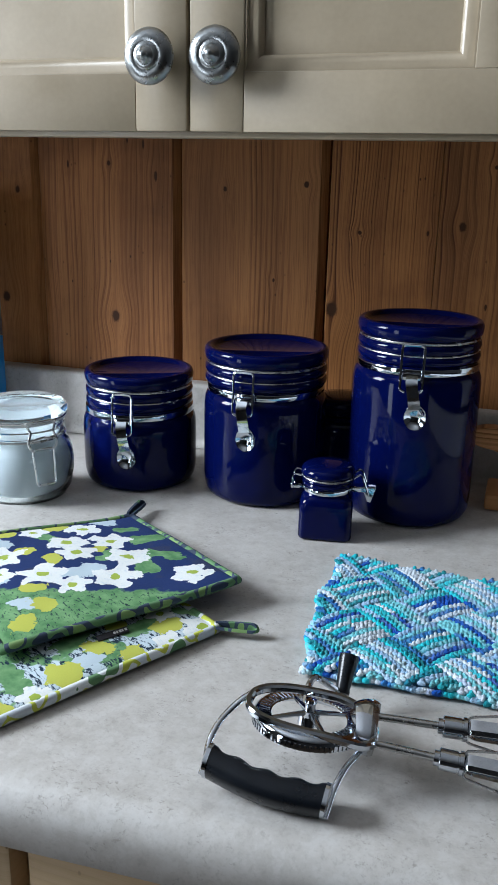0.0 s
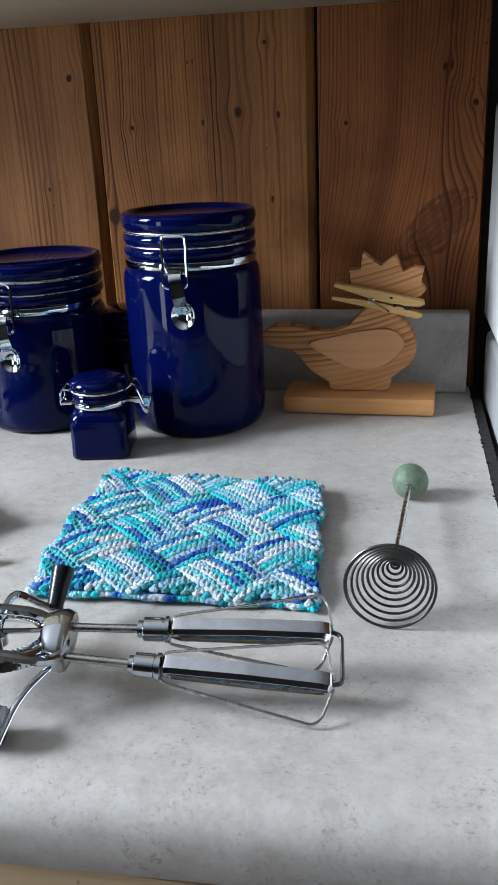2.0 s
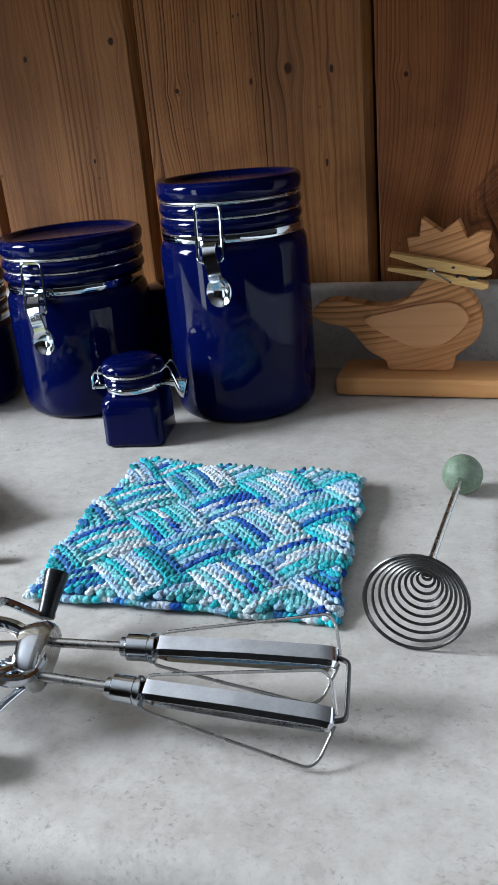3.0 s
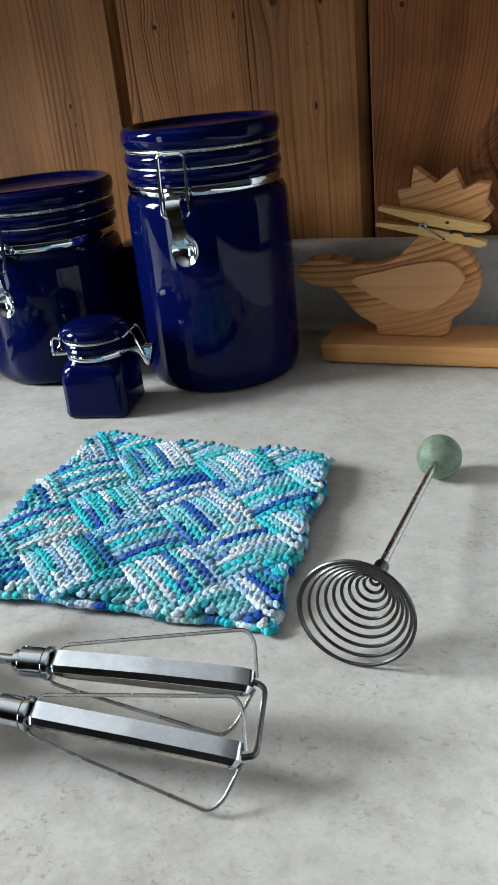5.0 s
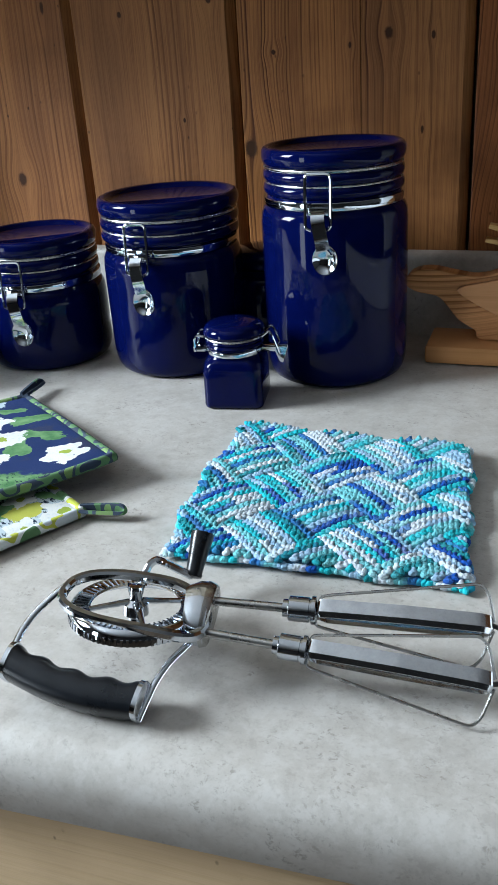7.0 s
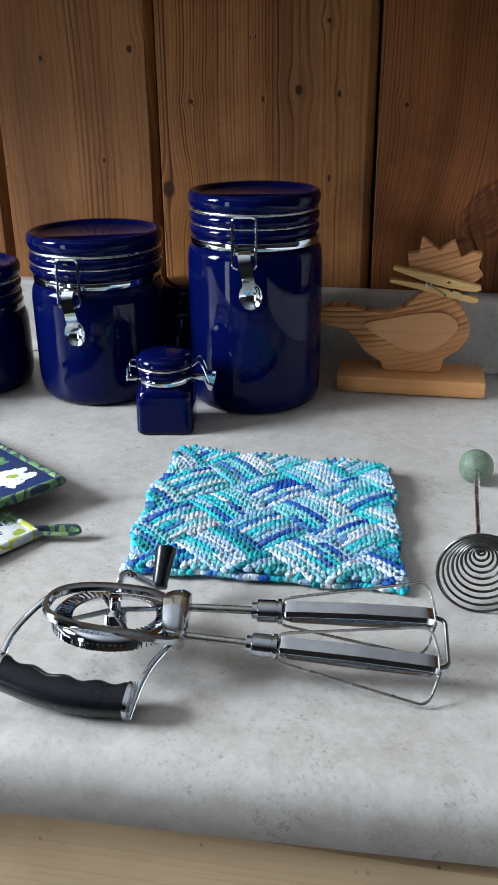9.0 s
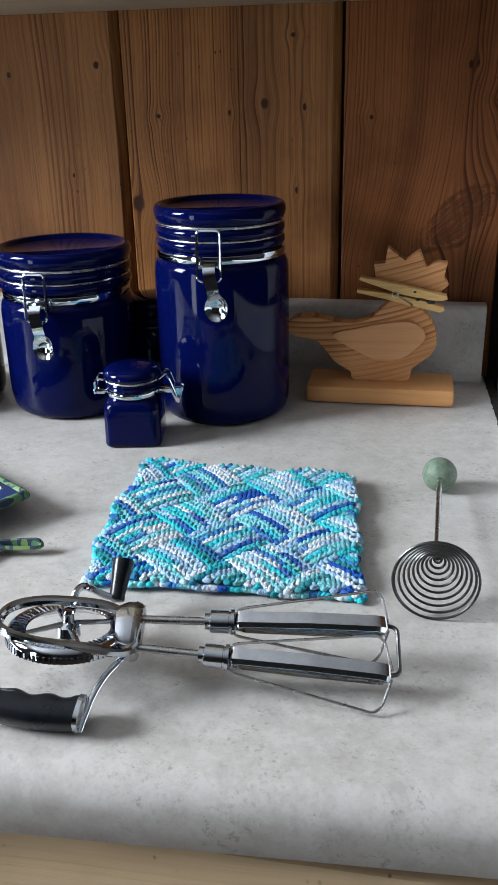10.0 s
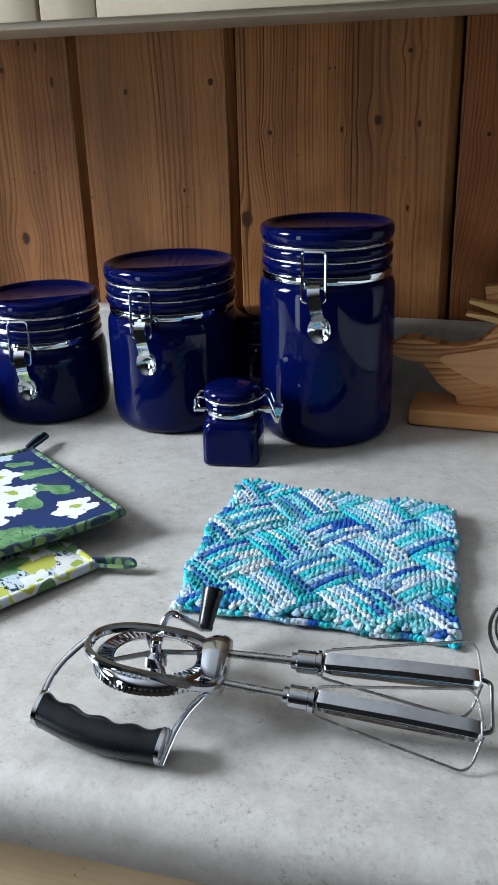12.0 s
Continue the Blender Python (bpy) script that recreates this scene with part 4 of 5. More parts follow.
# ---- cotton potholders ----
def potholder(name, x, y, yaw, z, print_mat, bind_mat, label, lift, loop_at, loop_dir, seed):
    t = thing(name, pose(x, y, TOP + z, 0, 0, yaw), label, "potholder", "potholders")
    h, n, th = 0.093, 44, 0.0042
    rnd = random.Random(seed)
    ph = [rnd.uniform(0, 6.28) for _ in range(4)]

    def height(u, v):
        return lift(u, v) + 0.0011 * math.sin(3.1 * u + ph[0]) * math.cos(2.3 * v + ph[1])

    bm = bmesh.new()
    grids = []
    for side in (1, -1):
        rows = []
        for j in range(n + 1):
            row = []
            for i in range(n + 1):
                u, v = 2 * i / n - 1, 2 * j / n - 1
                edge = max(0.0, (1 - abs(u) ** 6) * (1 - abs(v) ** 6)) ** 0.5
                quilt = 0.55 + 0.45 * abs(math.sin(math.pi * 1.9 * (u + v) / 2 + 0.4)) ** 0.6 * abs(math.sin(math.pi * 1.9 * (u - v) / 2 + 0.9)) ** 0.6
                zz = height(u, v) + th + side * (0.0012 + (th - 0.0012) * edge * (quilt if side > 0 else 0.8))
                sx = 1 - 0.012 * v * v
                row.append(bm.verts.new((h * u * sx, h * v * (1 - 0.012 * u * u), zz)))
            rows.append(row)
        for j in range(n):
            for i in range(n):
                q = (rows[j][i], rows[j][i + 1], rows[j + 1][i + 1], rows[j + 1][i])
                bm.faces.new(q if side > 0 else q[::-1])
        grids.append(rows)
    a, b = grids
    rim = [(0, i) for i in range(n)] + [(j, n) for j in range(n)] + [(n, i) for i in range(n, 0, -1)] + [(j, 0) for j in range(n, 0, -1)]
    for (j, i), (l, k) in zip(rim, rim[1:] + rim[:1]):
        bm.faces.new((a[j][i], b[j][i], b[l][k], a[l][k]))
    path = [(a[j][i].co + b[j][i].co) / 2 for j, i in rim[::2]]
    part("padding", bm, print_mat, t, "quilted printed cotton", angle=80)
    part("binding", add_sweep(bmesh.new(), path, circle(0.0034, 10, 0.0036), (0, 0, 1), closed=True), bind_mat, t, "bias-bound edge", angle=80)
    # hanging loop: a folded strap
    c, d = Vector(loop_at), Vector(loop_dir).normalized()
    s = Vector((-d.y, d.x, 0))
    pts = round_path([c - d * 0.003 + s * 0.002, c + d * 0.010 + s * 0.0026 + Vector((0, 0, 0.0008)), c + d * 0.0235 + s * 0.0016 + Vector((0, 0, 0.002)), c + d * 0.0265, c + d * 0.0235 - s * 0.0016 + Vector((0, 0, -0.0004)), c + d * 0.010 - s * 0.0026, c - d * 0.003 - s * 0.002], 5)
    part("loop", add_sweep(bmesh.new(), pts, [(-0.0011, -0.0028), (0.0011, -0.0028), (0.0013, 0), (0.0011, 0.0028), (-0.0011, 0.0028), (-0.0013, 0)], (0, 0, 1)), BIND_DARK, t, "folded hanging loop", angle=60)


def lie_low(u, v):
    return 0.0005


def lie_high(u, v):
    # lies over the lower one, free corner raised, far corner sinking to the worktop
    far = max(0.0, (u - v) * 0.5)
    return 0.010 + 0.0045 * max(0.0, -u - v - 0.6) - 0.0078 * min(1.0, far * 1.15) + 0.0018 * math.sin(2.2 * v + 0.5)


def care_tag(m):
    t = thing("care_tag", m, "small black woven tag with pale lettering under the potholder", "tag")
    part("ribbon", box(-0.012, 0.012, -0.0025, 0.0025, 0.0, 0.0008, bevel=0.0003), TAGBLACK, t, "black woven ribbon")
    for k, w in enumerate((0.0016, 0.0012, 0.0018, 0.0010, 0.0016)):
        x = 0.0005 + k * 0.0022
        part("letter_bar", box(x, x + w, -0.0010, 0.0010, 0.0007, 0.0010), GASKET, t)


TAGBLACK = plain("black_ribbon", (0.014, 0.013, 0.018), 0.7, vary=0.2, scale=300)
care_tag(pose(-0.2215, 0.4690, TOP + 0.0098, 22, 0, 55))
potholder("potholder", -0.285, 0.477, 150, 0.0, PALEPRINT, BIND_PALE, "pale green, white and yellow printed cotton potholder on the worktop", lie_low, (-0.093, -0.093, 0.0055), (-0.8, -0.62, 0), 3)
potholder("potholder", -0.291, 0.546, 142, 0.0, NAVYPRINT, BIND_DARK, "navy floral cotton potholder lying over a paler one", lie_high, (0.091, -0.091, 0.0075), (0.62, -0.75, 0), 5)


# ---- knitted dishcloth ----
def dishcloth():
    t = thing("dishcloth", pose(0, 0, TOP), "knitted blue, turquoise and white basketweave cotton dishcloth", "dishcloth")
    A, B, C, D = (Vector(p) for p in ((-0.0890, 0.477, 0), (0.0830, 0.487, 0), (0.0665, 0.6480, 0), (-0.1015, 0.6605, 0)))
    rnd = random.Random(11)
    white, pale, royal, mid, aqua, teal, mint = (0.74, 0.83, 0.91), (0.38, 0.60, 0.82), (0.006, 0.09, 0.46), (0.035, 0.20, 0.52), (0.025, 0.58, 0.66), (0.012, 0.29, 0.33), (0.22, 0.66, 0.72)
    order = [white, aqua, royal, pale, mint, aqua, white, mid, mint, pale, white, royal, aqua, mint, pale, teal, white, mint, mid, aqua]

    def spot(u, v):
        p = A * (1 - u) * (1 - v) + B * u * (1 - v) + C * u * v + D * (1 - u) * v
        wave = 0.0016 * math.sin(u * 17 + 1) * (1 if v > 0.97 else 0)
        side = 0.0018 * math.sin(v * 19) * (1 if u < 0.03 or u > 0.97 else 0) - 0.006 * (1 - u) * math.sin(math.pi * v) ** 2
        wave += 0.0010 * math.sin(u * 23 + 0.6) * (1 if v < 0.03 else 0)
        lift = 0.0012 * (math.sin(u * 5.1) * math.cos(v * 4.3) + 1) + 0.005 * max(0.0, u + v - 1.55)
        return Vector((p.x + side, p.y + wave, lift))

    # one stitch: a small twisted lozenge
    ring, rows = 8, 5
    tv, tf = [], []
    for j in range(rows + 1):
        ph = math.pi * j / rows
        for k in range(ring):
            th = 2 * math.pi * k / ring
            tv.append((math.cos(ph), math.sin(ph) * math.cos(th), math.sin(ph) * math.sin(th)))
    for j in range(rows):
        for k in range(ring):
            tf.append((j * ring + k, j * ring + (k + 1) % ring, (j + 1) * ring + (k + 1) % ring, (j + 1) * ring + k))
    tv = np.array(tv)
    verts, faces, cols = [], [], []

    def stitch(p, along, size, col, slant):
        a = Vector(along).normalized()
        ca, sa = math.cos(slant), math.sin(slant)
        d = Vector((a.x * ca - a.y * sa, a.x * sa + a.y * ca, rnd.uniform(-0.12, 0.12)))
        e = Vector((-d.y, d.x, 0))
        base = len(verts)
        for q in tv:
            w = p + d * (q[0] * size[0]) + e * (q[1] * size[1]) + Vector((0, 0, q[2] * size[2]))
            w = w + Vector((rnd.uniform(-1, 1), rnd.uniform(-1, 1), rnd.uniform(-1, 1))) * 0.00016
            verts.append((w.x, w.y, max(0.0006, w.z)))
            cols.append(col)
        faces.extend(tuple(base + i for i in f) for f in tf)

    W, s, nr, nb = 0.1685, 0.0400, 9, 10
    R = 2 ** -0.5
    for i in range(-1, 8):
        for j in range(-5, 5):
            flip = (i + j) % 2
            pick = rnd.randrange(len(order))
            for r in range(nr):
                col = order[(pick + r * (1 if flip else 3)) % len(order)]
                col2 = order[(pick + r + rnd.choice((1, 2, 3))) % len(order)]
                turn = rnd.choice((3, 5, 6, 99, 99, 99))
                for b in range(nb):
                    al, ac = (b + 0.5 + rnd.uniform(-0.12, 0.12)) / nb * s, (r + 0.5) / nr * s
                    pu, pv = (i * s + al, j * s + ac) if flip else (i * s + ac, j * s + al)
                    x, y = (pu - pv) * R, (pu + pv) * R
                    u, v = x / W, y / W
                    if not (0.012 < u < 0.988 and 0.012 < v < 0.988):
                        continue
                    p = spot(u, v)
                    puff = math.sin(math.pi * (b + 0.5) / nb) * 0.0016 + 0.0005 * math.sin(math.pi * (r + 0.5) / nr)
                    p.z += 0.0044 + puff * 1.25 + rnd.uniform(-0.0003, 0.0003)
                    k = rnd.uniform(0.85, 1.1)
                    c = col if b < turn else col2
                    g = rnd.random() ** 2 * 0.3
                    c = tuple(min(1, (q * (1 - g) + w * g) * k) for q, w in zip(c, col2))
                    along = (R, R, 0) if flip else (-R, R, 0)
                    for leg in (1, -1):
                        off = Vector((-along[1], along[0], 0)) * (leg * 0.00095) + Vector(along) * (leg * 0.0008)
                        tone = rnd.uniform(0.92, 1.08)
                        stitch(p + off, along, (0.0028 * rnd.uniform(0.85, 1.15), 0.00165 * rnd.uniform(0.85, 1.15), 0.0018), tuple(min(1, q * tone) for q in c), leg * 0.55 + (0.25 if r % 2 else -0.25) + rnd.uniform(-0.2, 0.2))
    # cast-on edge
    for side in range(4):
        for k in range(66):
            f = (k + 0.5) / 66
            u, v = ((f, 0.013), (0.990, f), (1 - f, 0.990), (0.010, 1 - f))[side]
            p = spot(u, v)
            p.z += 0.0026
            col = order[(k // 3 + side * 5) % len(order)]
            along = ((1, 0, 0), (0, 1, 0))[side % 2]
            stitch(p + Vector((rnd.uniform(-0.0008, 0.0008), rnd.uniform(-0.0008, 0.0008), 0)), along, (0.0034, 0.0019, 0.0024), tuple(0.6 * q + 0.4 * w for q, w in zip(col, order[(k // 3 + side * 5 + 1) % len(order)])) if k % 3 == 2 else col, rnd.uniform(0.3, 1.1))
    me = bpy.data.meshes.new("stitches")
    me.from_pydata(verts, [], faces)
    me.validate()
    layer = me.color_attributes.new("yarn", "FLOAT_COLOR", "POINT")
    layer.data.foreach_set("color", np.hstack([np.array(cols), np.ones((len(cols), 1))]).astype(np.float32).ravel())
    me.polygons.foreach_set("use_smooth", [True] * len(me.polygons))
    me.materials.append(YARN)
    ob = new("stitches", me)
    ob.parent = t
    tagged(ob, "knitted variegated stitches", kind="stuff")
    # backing between the stitches
    bm = bmesh.new()
    n = 24
    low = [[bm.verts.new(spot(0.025 + 0.95 * i / n, 0.025 + 0.95 * j / n) * 1 + Vector((0, 0, 0.0048))) for i in range(n + 1)] for j in range(n + 1)]
    for j in range(n):
        for i in range(n):
            bm.faces.new((low[j][i], low[j][i + 1], low[j + 1][i + 1], low[j + 1][i]))
    r = bmesh.ops.extrude_face_region(bm, geom=list(bm.faces))
    for v in r["geom"]:
        if isinstance(v, bmesh.types.BMVert):
            v.co.z = 0.0004
    part("backing", bm, BACKING, t, "blue-green cotton backing")


BACKING = plain("cotton_backing", (0.06, 0.17, 0.30), 0.9, vary=0.4, scale=300, bump=0.4)
dishcloth()


# ---- rotary egg beater ----
FERRULE = ((0.0, 0.0054), (0.0004, 0.0059), (0.0096, 0.0059), (0.0098, 0.0054), (0.0106, 0.0054), (0.0108, 0.0066), (0.0126, 0.0066), (0.0130, 0.0050))


def egg_beater():
    t = thing("egg_beater", pose(0, 0, TOP), "chrome rotary egg beater with black grip lying on the worktop", "egg beater")
    # grip with finger notches, bowed a little
    L, Rr = Vector((-0.1085, 0.3597, 0.0162)), Vector((-0.0440, 0.3597, 0.0085))
    ax = (Rr - L).normalized()
    up = Vector((0.03, 0.80, 0.42)).normalized()
    nrm = ax.cross(up).normalized()
    bm = bmesh.new()
    rings, n = [], 40
    for k in range(n + 1):
        s = k / n
        c = L.lerp(Rr, s) - up * (0.0035 * math.sin(math.pi * s))
        notch = 0.0009 * math.cos(2 * math.pi * 4 * s) - 0.0009
        hi, lo = 0.0088 + notch * (1 if 0.06 < s < 0.94 else 0.3), 0.0078
        hw = 0.0086
        ring = []
        for q in range(20):
            a = 2 * math.pi * q / 20
            ca, sa = math.cos(a), math.sin(a)
            ca = math.copysign(abs(ca) ** 0.7, ca)
            sa = math.copysign(abs(sa) ** 0.7, sa)
            ring.append(bm.verts.new(c + up * (sa * (hi if sa > 0 else lo)) + nrm * (ca * hw)))
        rings.append(ring)
    for a, b in zip(rings, rings[1:]):
        for q in range(20):
            bm.faces.new((a[q], a[(q + 1) % 20], b[(q + 1) % 20], b[q]))
    bm.faces.new(rings[0][::-1])
    bm.faces.new(rings[-1])
    ends = [([v.co.copy() for v in rings[0]], -1), ([v.co.copy() for v in rings[-1]], 1)]
    part("grip", bm, BLACK, t, "black moulded finger grip", angle=60)
    for ring, way in ends:
        mid = sum(ring, Vector()) / 20
        cap = bmesh.new()
        rows = [[cap.verts.new(mid + (p - mid) * k + ax * (way * o)) for p in ring] for k, o in ((1.0, -0.0012), (1.05, -0.0010), (1.05, 0.0012), (0.9, 0.0020))]
        for a, b in zip(rows, rows[1:]):
            for q in range(20):
                cap.faces.new((a[q], a[(q + 1) % 20], b[(q + 1) % 20], b[q]))
        cap.faces.new(rows[0][::-1])
        cap.faces.new(rows[-1])
        part("end_cap", cap, CHROME, t, "chromed end cap", angle=50)
    la = round_path([(-0.0935, 0.4035, 0.0355), (-0.1005, 0.3990, 0.0335), (-0.1080, 0.3890, 0.0280), (-0.1115, 0.3780, 0.0238), (-0.1118, 0.3680, 0.0195), (-0.1103, 0.3600, 0.0160), (-0.1100, 0.3530, 0.0130)], 6)
    part("handle_arm", add_sweep(bmesh.new(), la, circle(0.0019, 10, 0.0015), (0, -0.4, 0.9)), CHROME, t)
    ra = round_path([(-0.0315, 0.3960, 0.0190), (-0.0345, 0.3880, 0.0180), (-0.0380, 0.3795, 0.0160), (-0.0405, 0.3700, 0.0128), (-0.0418, 0.3610, 0.0083), (-0.0425, 0.3530, 0.0043)], 6)
    part("handle_arm", add_sweep(bmesh.new(), ra, circle(0.0019, 10, 0.0015), (0, -0.4, 0.9)), CHROME, t)
    # frame loop round the wheel
    loop = bmesh.new()
    pts = []
    for k in range(48):
        a = 2 * math.pi * k / 48
        ca, sa = math.cos(a), math.sin(a)
        x = 0.0355 * math.copysign(abs(ca) ** 0.8, ca)
        y = (0.0180 + 0.0010 * ca) * math.copysign(abs(sa) ** 0.8, sa)
        pts.append((-0.0615 + x, 0.3950 + y, 0.0352 + 0.02 * y - 0.02 * x - 0.009 * max(0.0, (x - 0.01) / 0.027) ** 2))
    add_sweep(loop, pts, [(-0.0012, -0.0024), (0.0012, -0.0024), (0.0021, -0.0012), (0.0021, 0.0012), (0.0012, 0.0024), (-0.0012, 0.0024), (-0.0021, 0.0012), (-0.0021, -0.0012)], (0, 0, 1), closed=True)
    part("frame_loop", loop, CHROME, t, angle=35)
    # housing: flattened funnel that narrows towards the loop
    hs = bmesh.new()
    path = [(-0.0395, 0.4020, 0.0285), (-0.038, 0.4025, 0.0282), (-0.0365, 0.4030, 0.0276), (-0.0348, 0.4037, 0.0270), (-0.033, 0.4046, 0.0262), (-0.0305, 0.4055, 0.0256)]
    sizes = [(0.0118, 0.0070), (0.0132, 0.0082), (0.0142, 0.0092), (0.0149, 0.0100), (0.0154, 0.0106), (0.0154, 0.0108)]

    def sec(s):
        f = s * (len(sizes) - 1)
        k = min(int(f), len(sizes) - 2)
        w = sizes[k][0] + (sizes[k + 1][0] - sizes[k][0]) * (f - k)
        h = sizes[k][1] + (sizes[k + 1][1] - sizes[k][1]) * (f - k)
        tilt = radians(-24)
        out = []
        for q in range(24):
            a = 2 * math.pi * q / 24
            ca, sa = math.cos(a), math.sin(a)
            p, r = w * math.copysign(abs(ca) ** 0.75, ca), h * math.copysign(abs(sa) ** 0.75, sa)
            out.append((p * math.cos(tilt) - r * math.sin(tilt), p * math.sin(tilt) + r * math.cos(tilt)))
        return out

    add_sweep(hs, path, sec, (0, 0, 1))
    part("gear_housing", hs, CHROME, t, "chromed gear housing", angle=45)
    part("housing_cap", add_sweep(bmesh.new(), [(-0.0305, 0.4055, 0.0256), (-0.0275, 0.4060, 0.0253), (-0.0266, 0.4061, 0.0252)], lambda s: [(p * (1.03 - 0.12 * s), q * (1.03 - 0.12 * s)) for p, q in sec(1.0)], (0, 0, 1)), STEEL, t, "dull steel end cap")
    # crown wheel with radial teeth, hub and spokes
    wheel = new("wheel")
    wheel.parent = t
    wheel.matrix_basis = pose(-0.0640, 0.4010, 0.0278, -11, 2, 0) @ Matrix.Diagonal((1.08, 1.08, 1.0, 1))
    rim = lathe([(0.0205, -0.0006), (0.0262, -0.0006), (0.0272, -0.0050), (0.0290, -0.0052), (0.0292, -0.0008), (0.0284, 0.0012), (0.0270, 0.0020), (0.0262, 0.0014), (0.0205, 0.0006), (0.0198, 0.0), (0.0205, -0.0006)], 96)
    for k in range(60):
        a = 2 * math.pi * k / 60
        r = bmesh.ops.create_cube(rim, size=1.0)
        for v in r["verts"]:
            q = Vector((0.0234 + v.co.x * 0.0056, v.co.y * 0.0011 * (1.25 if v.co.x > 0 else 0.8), 0.0010 + v.co.z * 0.0020 + (-0.0005 if v.co.x < 0 else 0.0)))
            v.co = Vector((q.x * math.cos(a) - q.y * math.sin(a), q.x * math.sin(a) + q.y * math.cos(a), q.z - 0.0002))
    for k in range(72):
        a = 2 * math.pi * k / 72
        r = bmesh.ops.create_cube(rim, size=1.0)
        for v in r["verts"]:
            q = Vector((0.0291 + v.co.x * 0.0010, v.co.y * 0.0011, -0.0034 + v.co.z * 0.0034))
            v.co = Vector((q.x * math.cos(a) - q.y * math.sin(a), q.x * math.sin(a) + q.y * math.cos(a), q.z))
    part("crown_gear", rim, CHROME, wheel, "toothed crown gear")
    for k in range(4):
        a = radians(35 + 90 * k)
        sp = add_sweep(bmesh.new(), [(0.003 * math.cos(a), 0.003 * math.sin(a), 0.002), (0.0205 * math.cos(a), 0.0205 * math.sin(a), 0.0)], lambda s: circle(0.0022 - 0.0010 * s, 8, 0.0013))
        part("spoke", sp, CHROME, wheel)
    part("hub", lathe([(0, 0.0105), (0.0030, 0.0100), (0.0034, 0.0085), (0.0028, 0.0075), (0.0028, 0.003), (0.0055, 0.001), (0.0058, -0.004), (0.0035, -0.006), (0.0035, -0.011), (0, -0.011)], 28), CHROME, wheel)
    part("crank_arm", tube(round_path([(-0.0660, 0.4020, 0.0200), (-0.0700, 0.4160, 0.0240), (-0.0715, 0.4280, 0.0282), (-0.0700, 0.4340, 0.0302), (-0.0665, 0.4370, 0.0286), (-0.0555, 0.4460, 0.0158)], 6), 0.0021, 8), CHROME, t)
    kn = lathe([(0, 0.0), (0.0024, 0.0), (0.0044, 0.0006), (0.0048, 0.002), (0.0044, 0.0036), (0.0050, 0.012), (0.0062, 0.0225), (0.0060, 0.0244), (0.0034, 0.0250), (0.0022, 0.0244), (0.0016, 0.0252), (0, 0.0252)], 28)
    part("crank_knob", kn, BLACK, t, "black turned crank knob", m=pose(-0.0548, 0.4460, 0.0148, -46, 1, 0))
    # two beaters
    for (f, tip) in ((Vector((0.0080, 0.4155, 0.0290)), Vector((0.0985, 0.4290, 0.0260))), (Vector((0.0085, 0.3980, 0.0210)), Vector((0.1015, 0.4060, 0.0138)))):
        b = new("beater")
        b.parent = t
        d = (tip - f).normalized()
        start = f - d * 0.038
        part("shaft", tube([start, f + d * 0.004], 0.0021, 12), STEEL, b, "steel drive shaft")
        fr = add_sweep(bmesh.new(), [f + d * o for o, q in FERRULE], lambda s: circle(FERRULE[round(s * (len(FERRULE) - 1))][1], 24))
        part("ferrule", fr, CHROME, b, "chromed ferrule", angle=30)
        part("ferrule", tube([f - d * 0.0026, f + d * 0.0004], 0.0042, 16), CHROME, b)
        s0, s1 = f + d * 0.0132, tip
        nz = Vector((0, -0.55, 0.835))
        nz = (nz - d * nz.dot(d)).normalized()
        sd = d.cross(nz).normalized()
        m = s0.lerp(s1, 0.5)
        strip = soft_corners([s0 + nz * 0.0010, s0 + nz * 0.0046 + d * 0.0006, s0 + nz * 0.0050 + d * 0.004, m + nz * 0.0062, s1 + nz * 0.0050 - d * 0.006, s1 + nz * 0.0030 - d * 0.0005, s1 - nz * 0.0018,
                              s1 - nz * 0.0055 - d * 0.004, m - nz * 0.0062, s0 - nz * 0.0048 + d * 0.004, s0 - nz * 0.0010], 0.0022)
        part("blade", add_sweep(bmesh.new(), strip, [(-0.0042, -0.0009), (0.0020, -0.0003), (0.0042, -0.0016), (0.0042, -0.0008), (0.0020, 0.0006), (-0.0042, -0.0001)], nz), WORNCHROME, b, "broad chromed blade", angle=14)
        for sg in (1, -1):
            w = Vector((0, sg * 0.80, sg * 0.60))
            far = 0.0195
            pts = [s0 + w * 0.002, s0 + w * 0.0068 + d * 0.0004, s0 + w * 0.0078 + d * 0.004, s1 + w * far - d * 0.0075, s1 + w * (far - 0.004) - d * 0.0035, s1 + w * 0.002 + d * 0.0005]
            lowest = min(p.z for p in pts)
            if lowest < 0.0012:
                pts = [Vector((p.x, p.y, max(p.z, 0.0012))) for p in pts]
            part("wire_blade", tube(soft_corners(pts, 0.003), 0.00075, 7), STEEL, b)
    ta, tb = Vector((0.0995, 0.4288, 0.0262)), Vector((0.1028, 0.4055, 0.0138))
    part("tip_stay", tube(soft_corners([ta - Vector((0.002, 0, -0.001)), ta + Vector((0.0038, -0.001, 0.0)), tb + Vector((0.0030, 0.002, 0.0)), tb - Vector((0.0015, 0, 0.0))], 0.0035), 0.0011, 8), WIRE, t, "dark wire stay at the tips")


egg_beater()


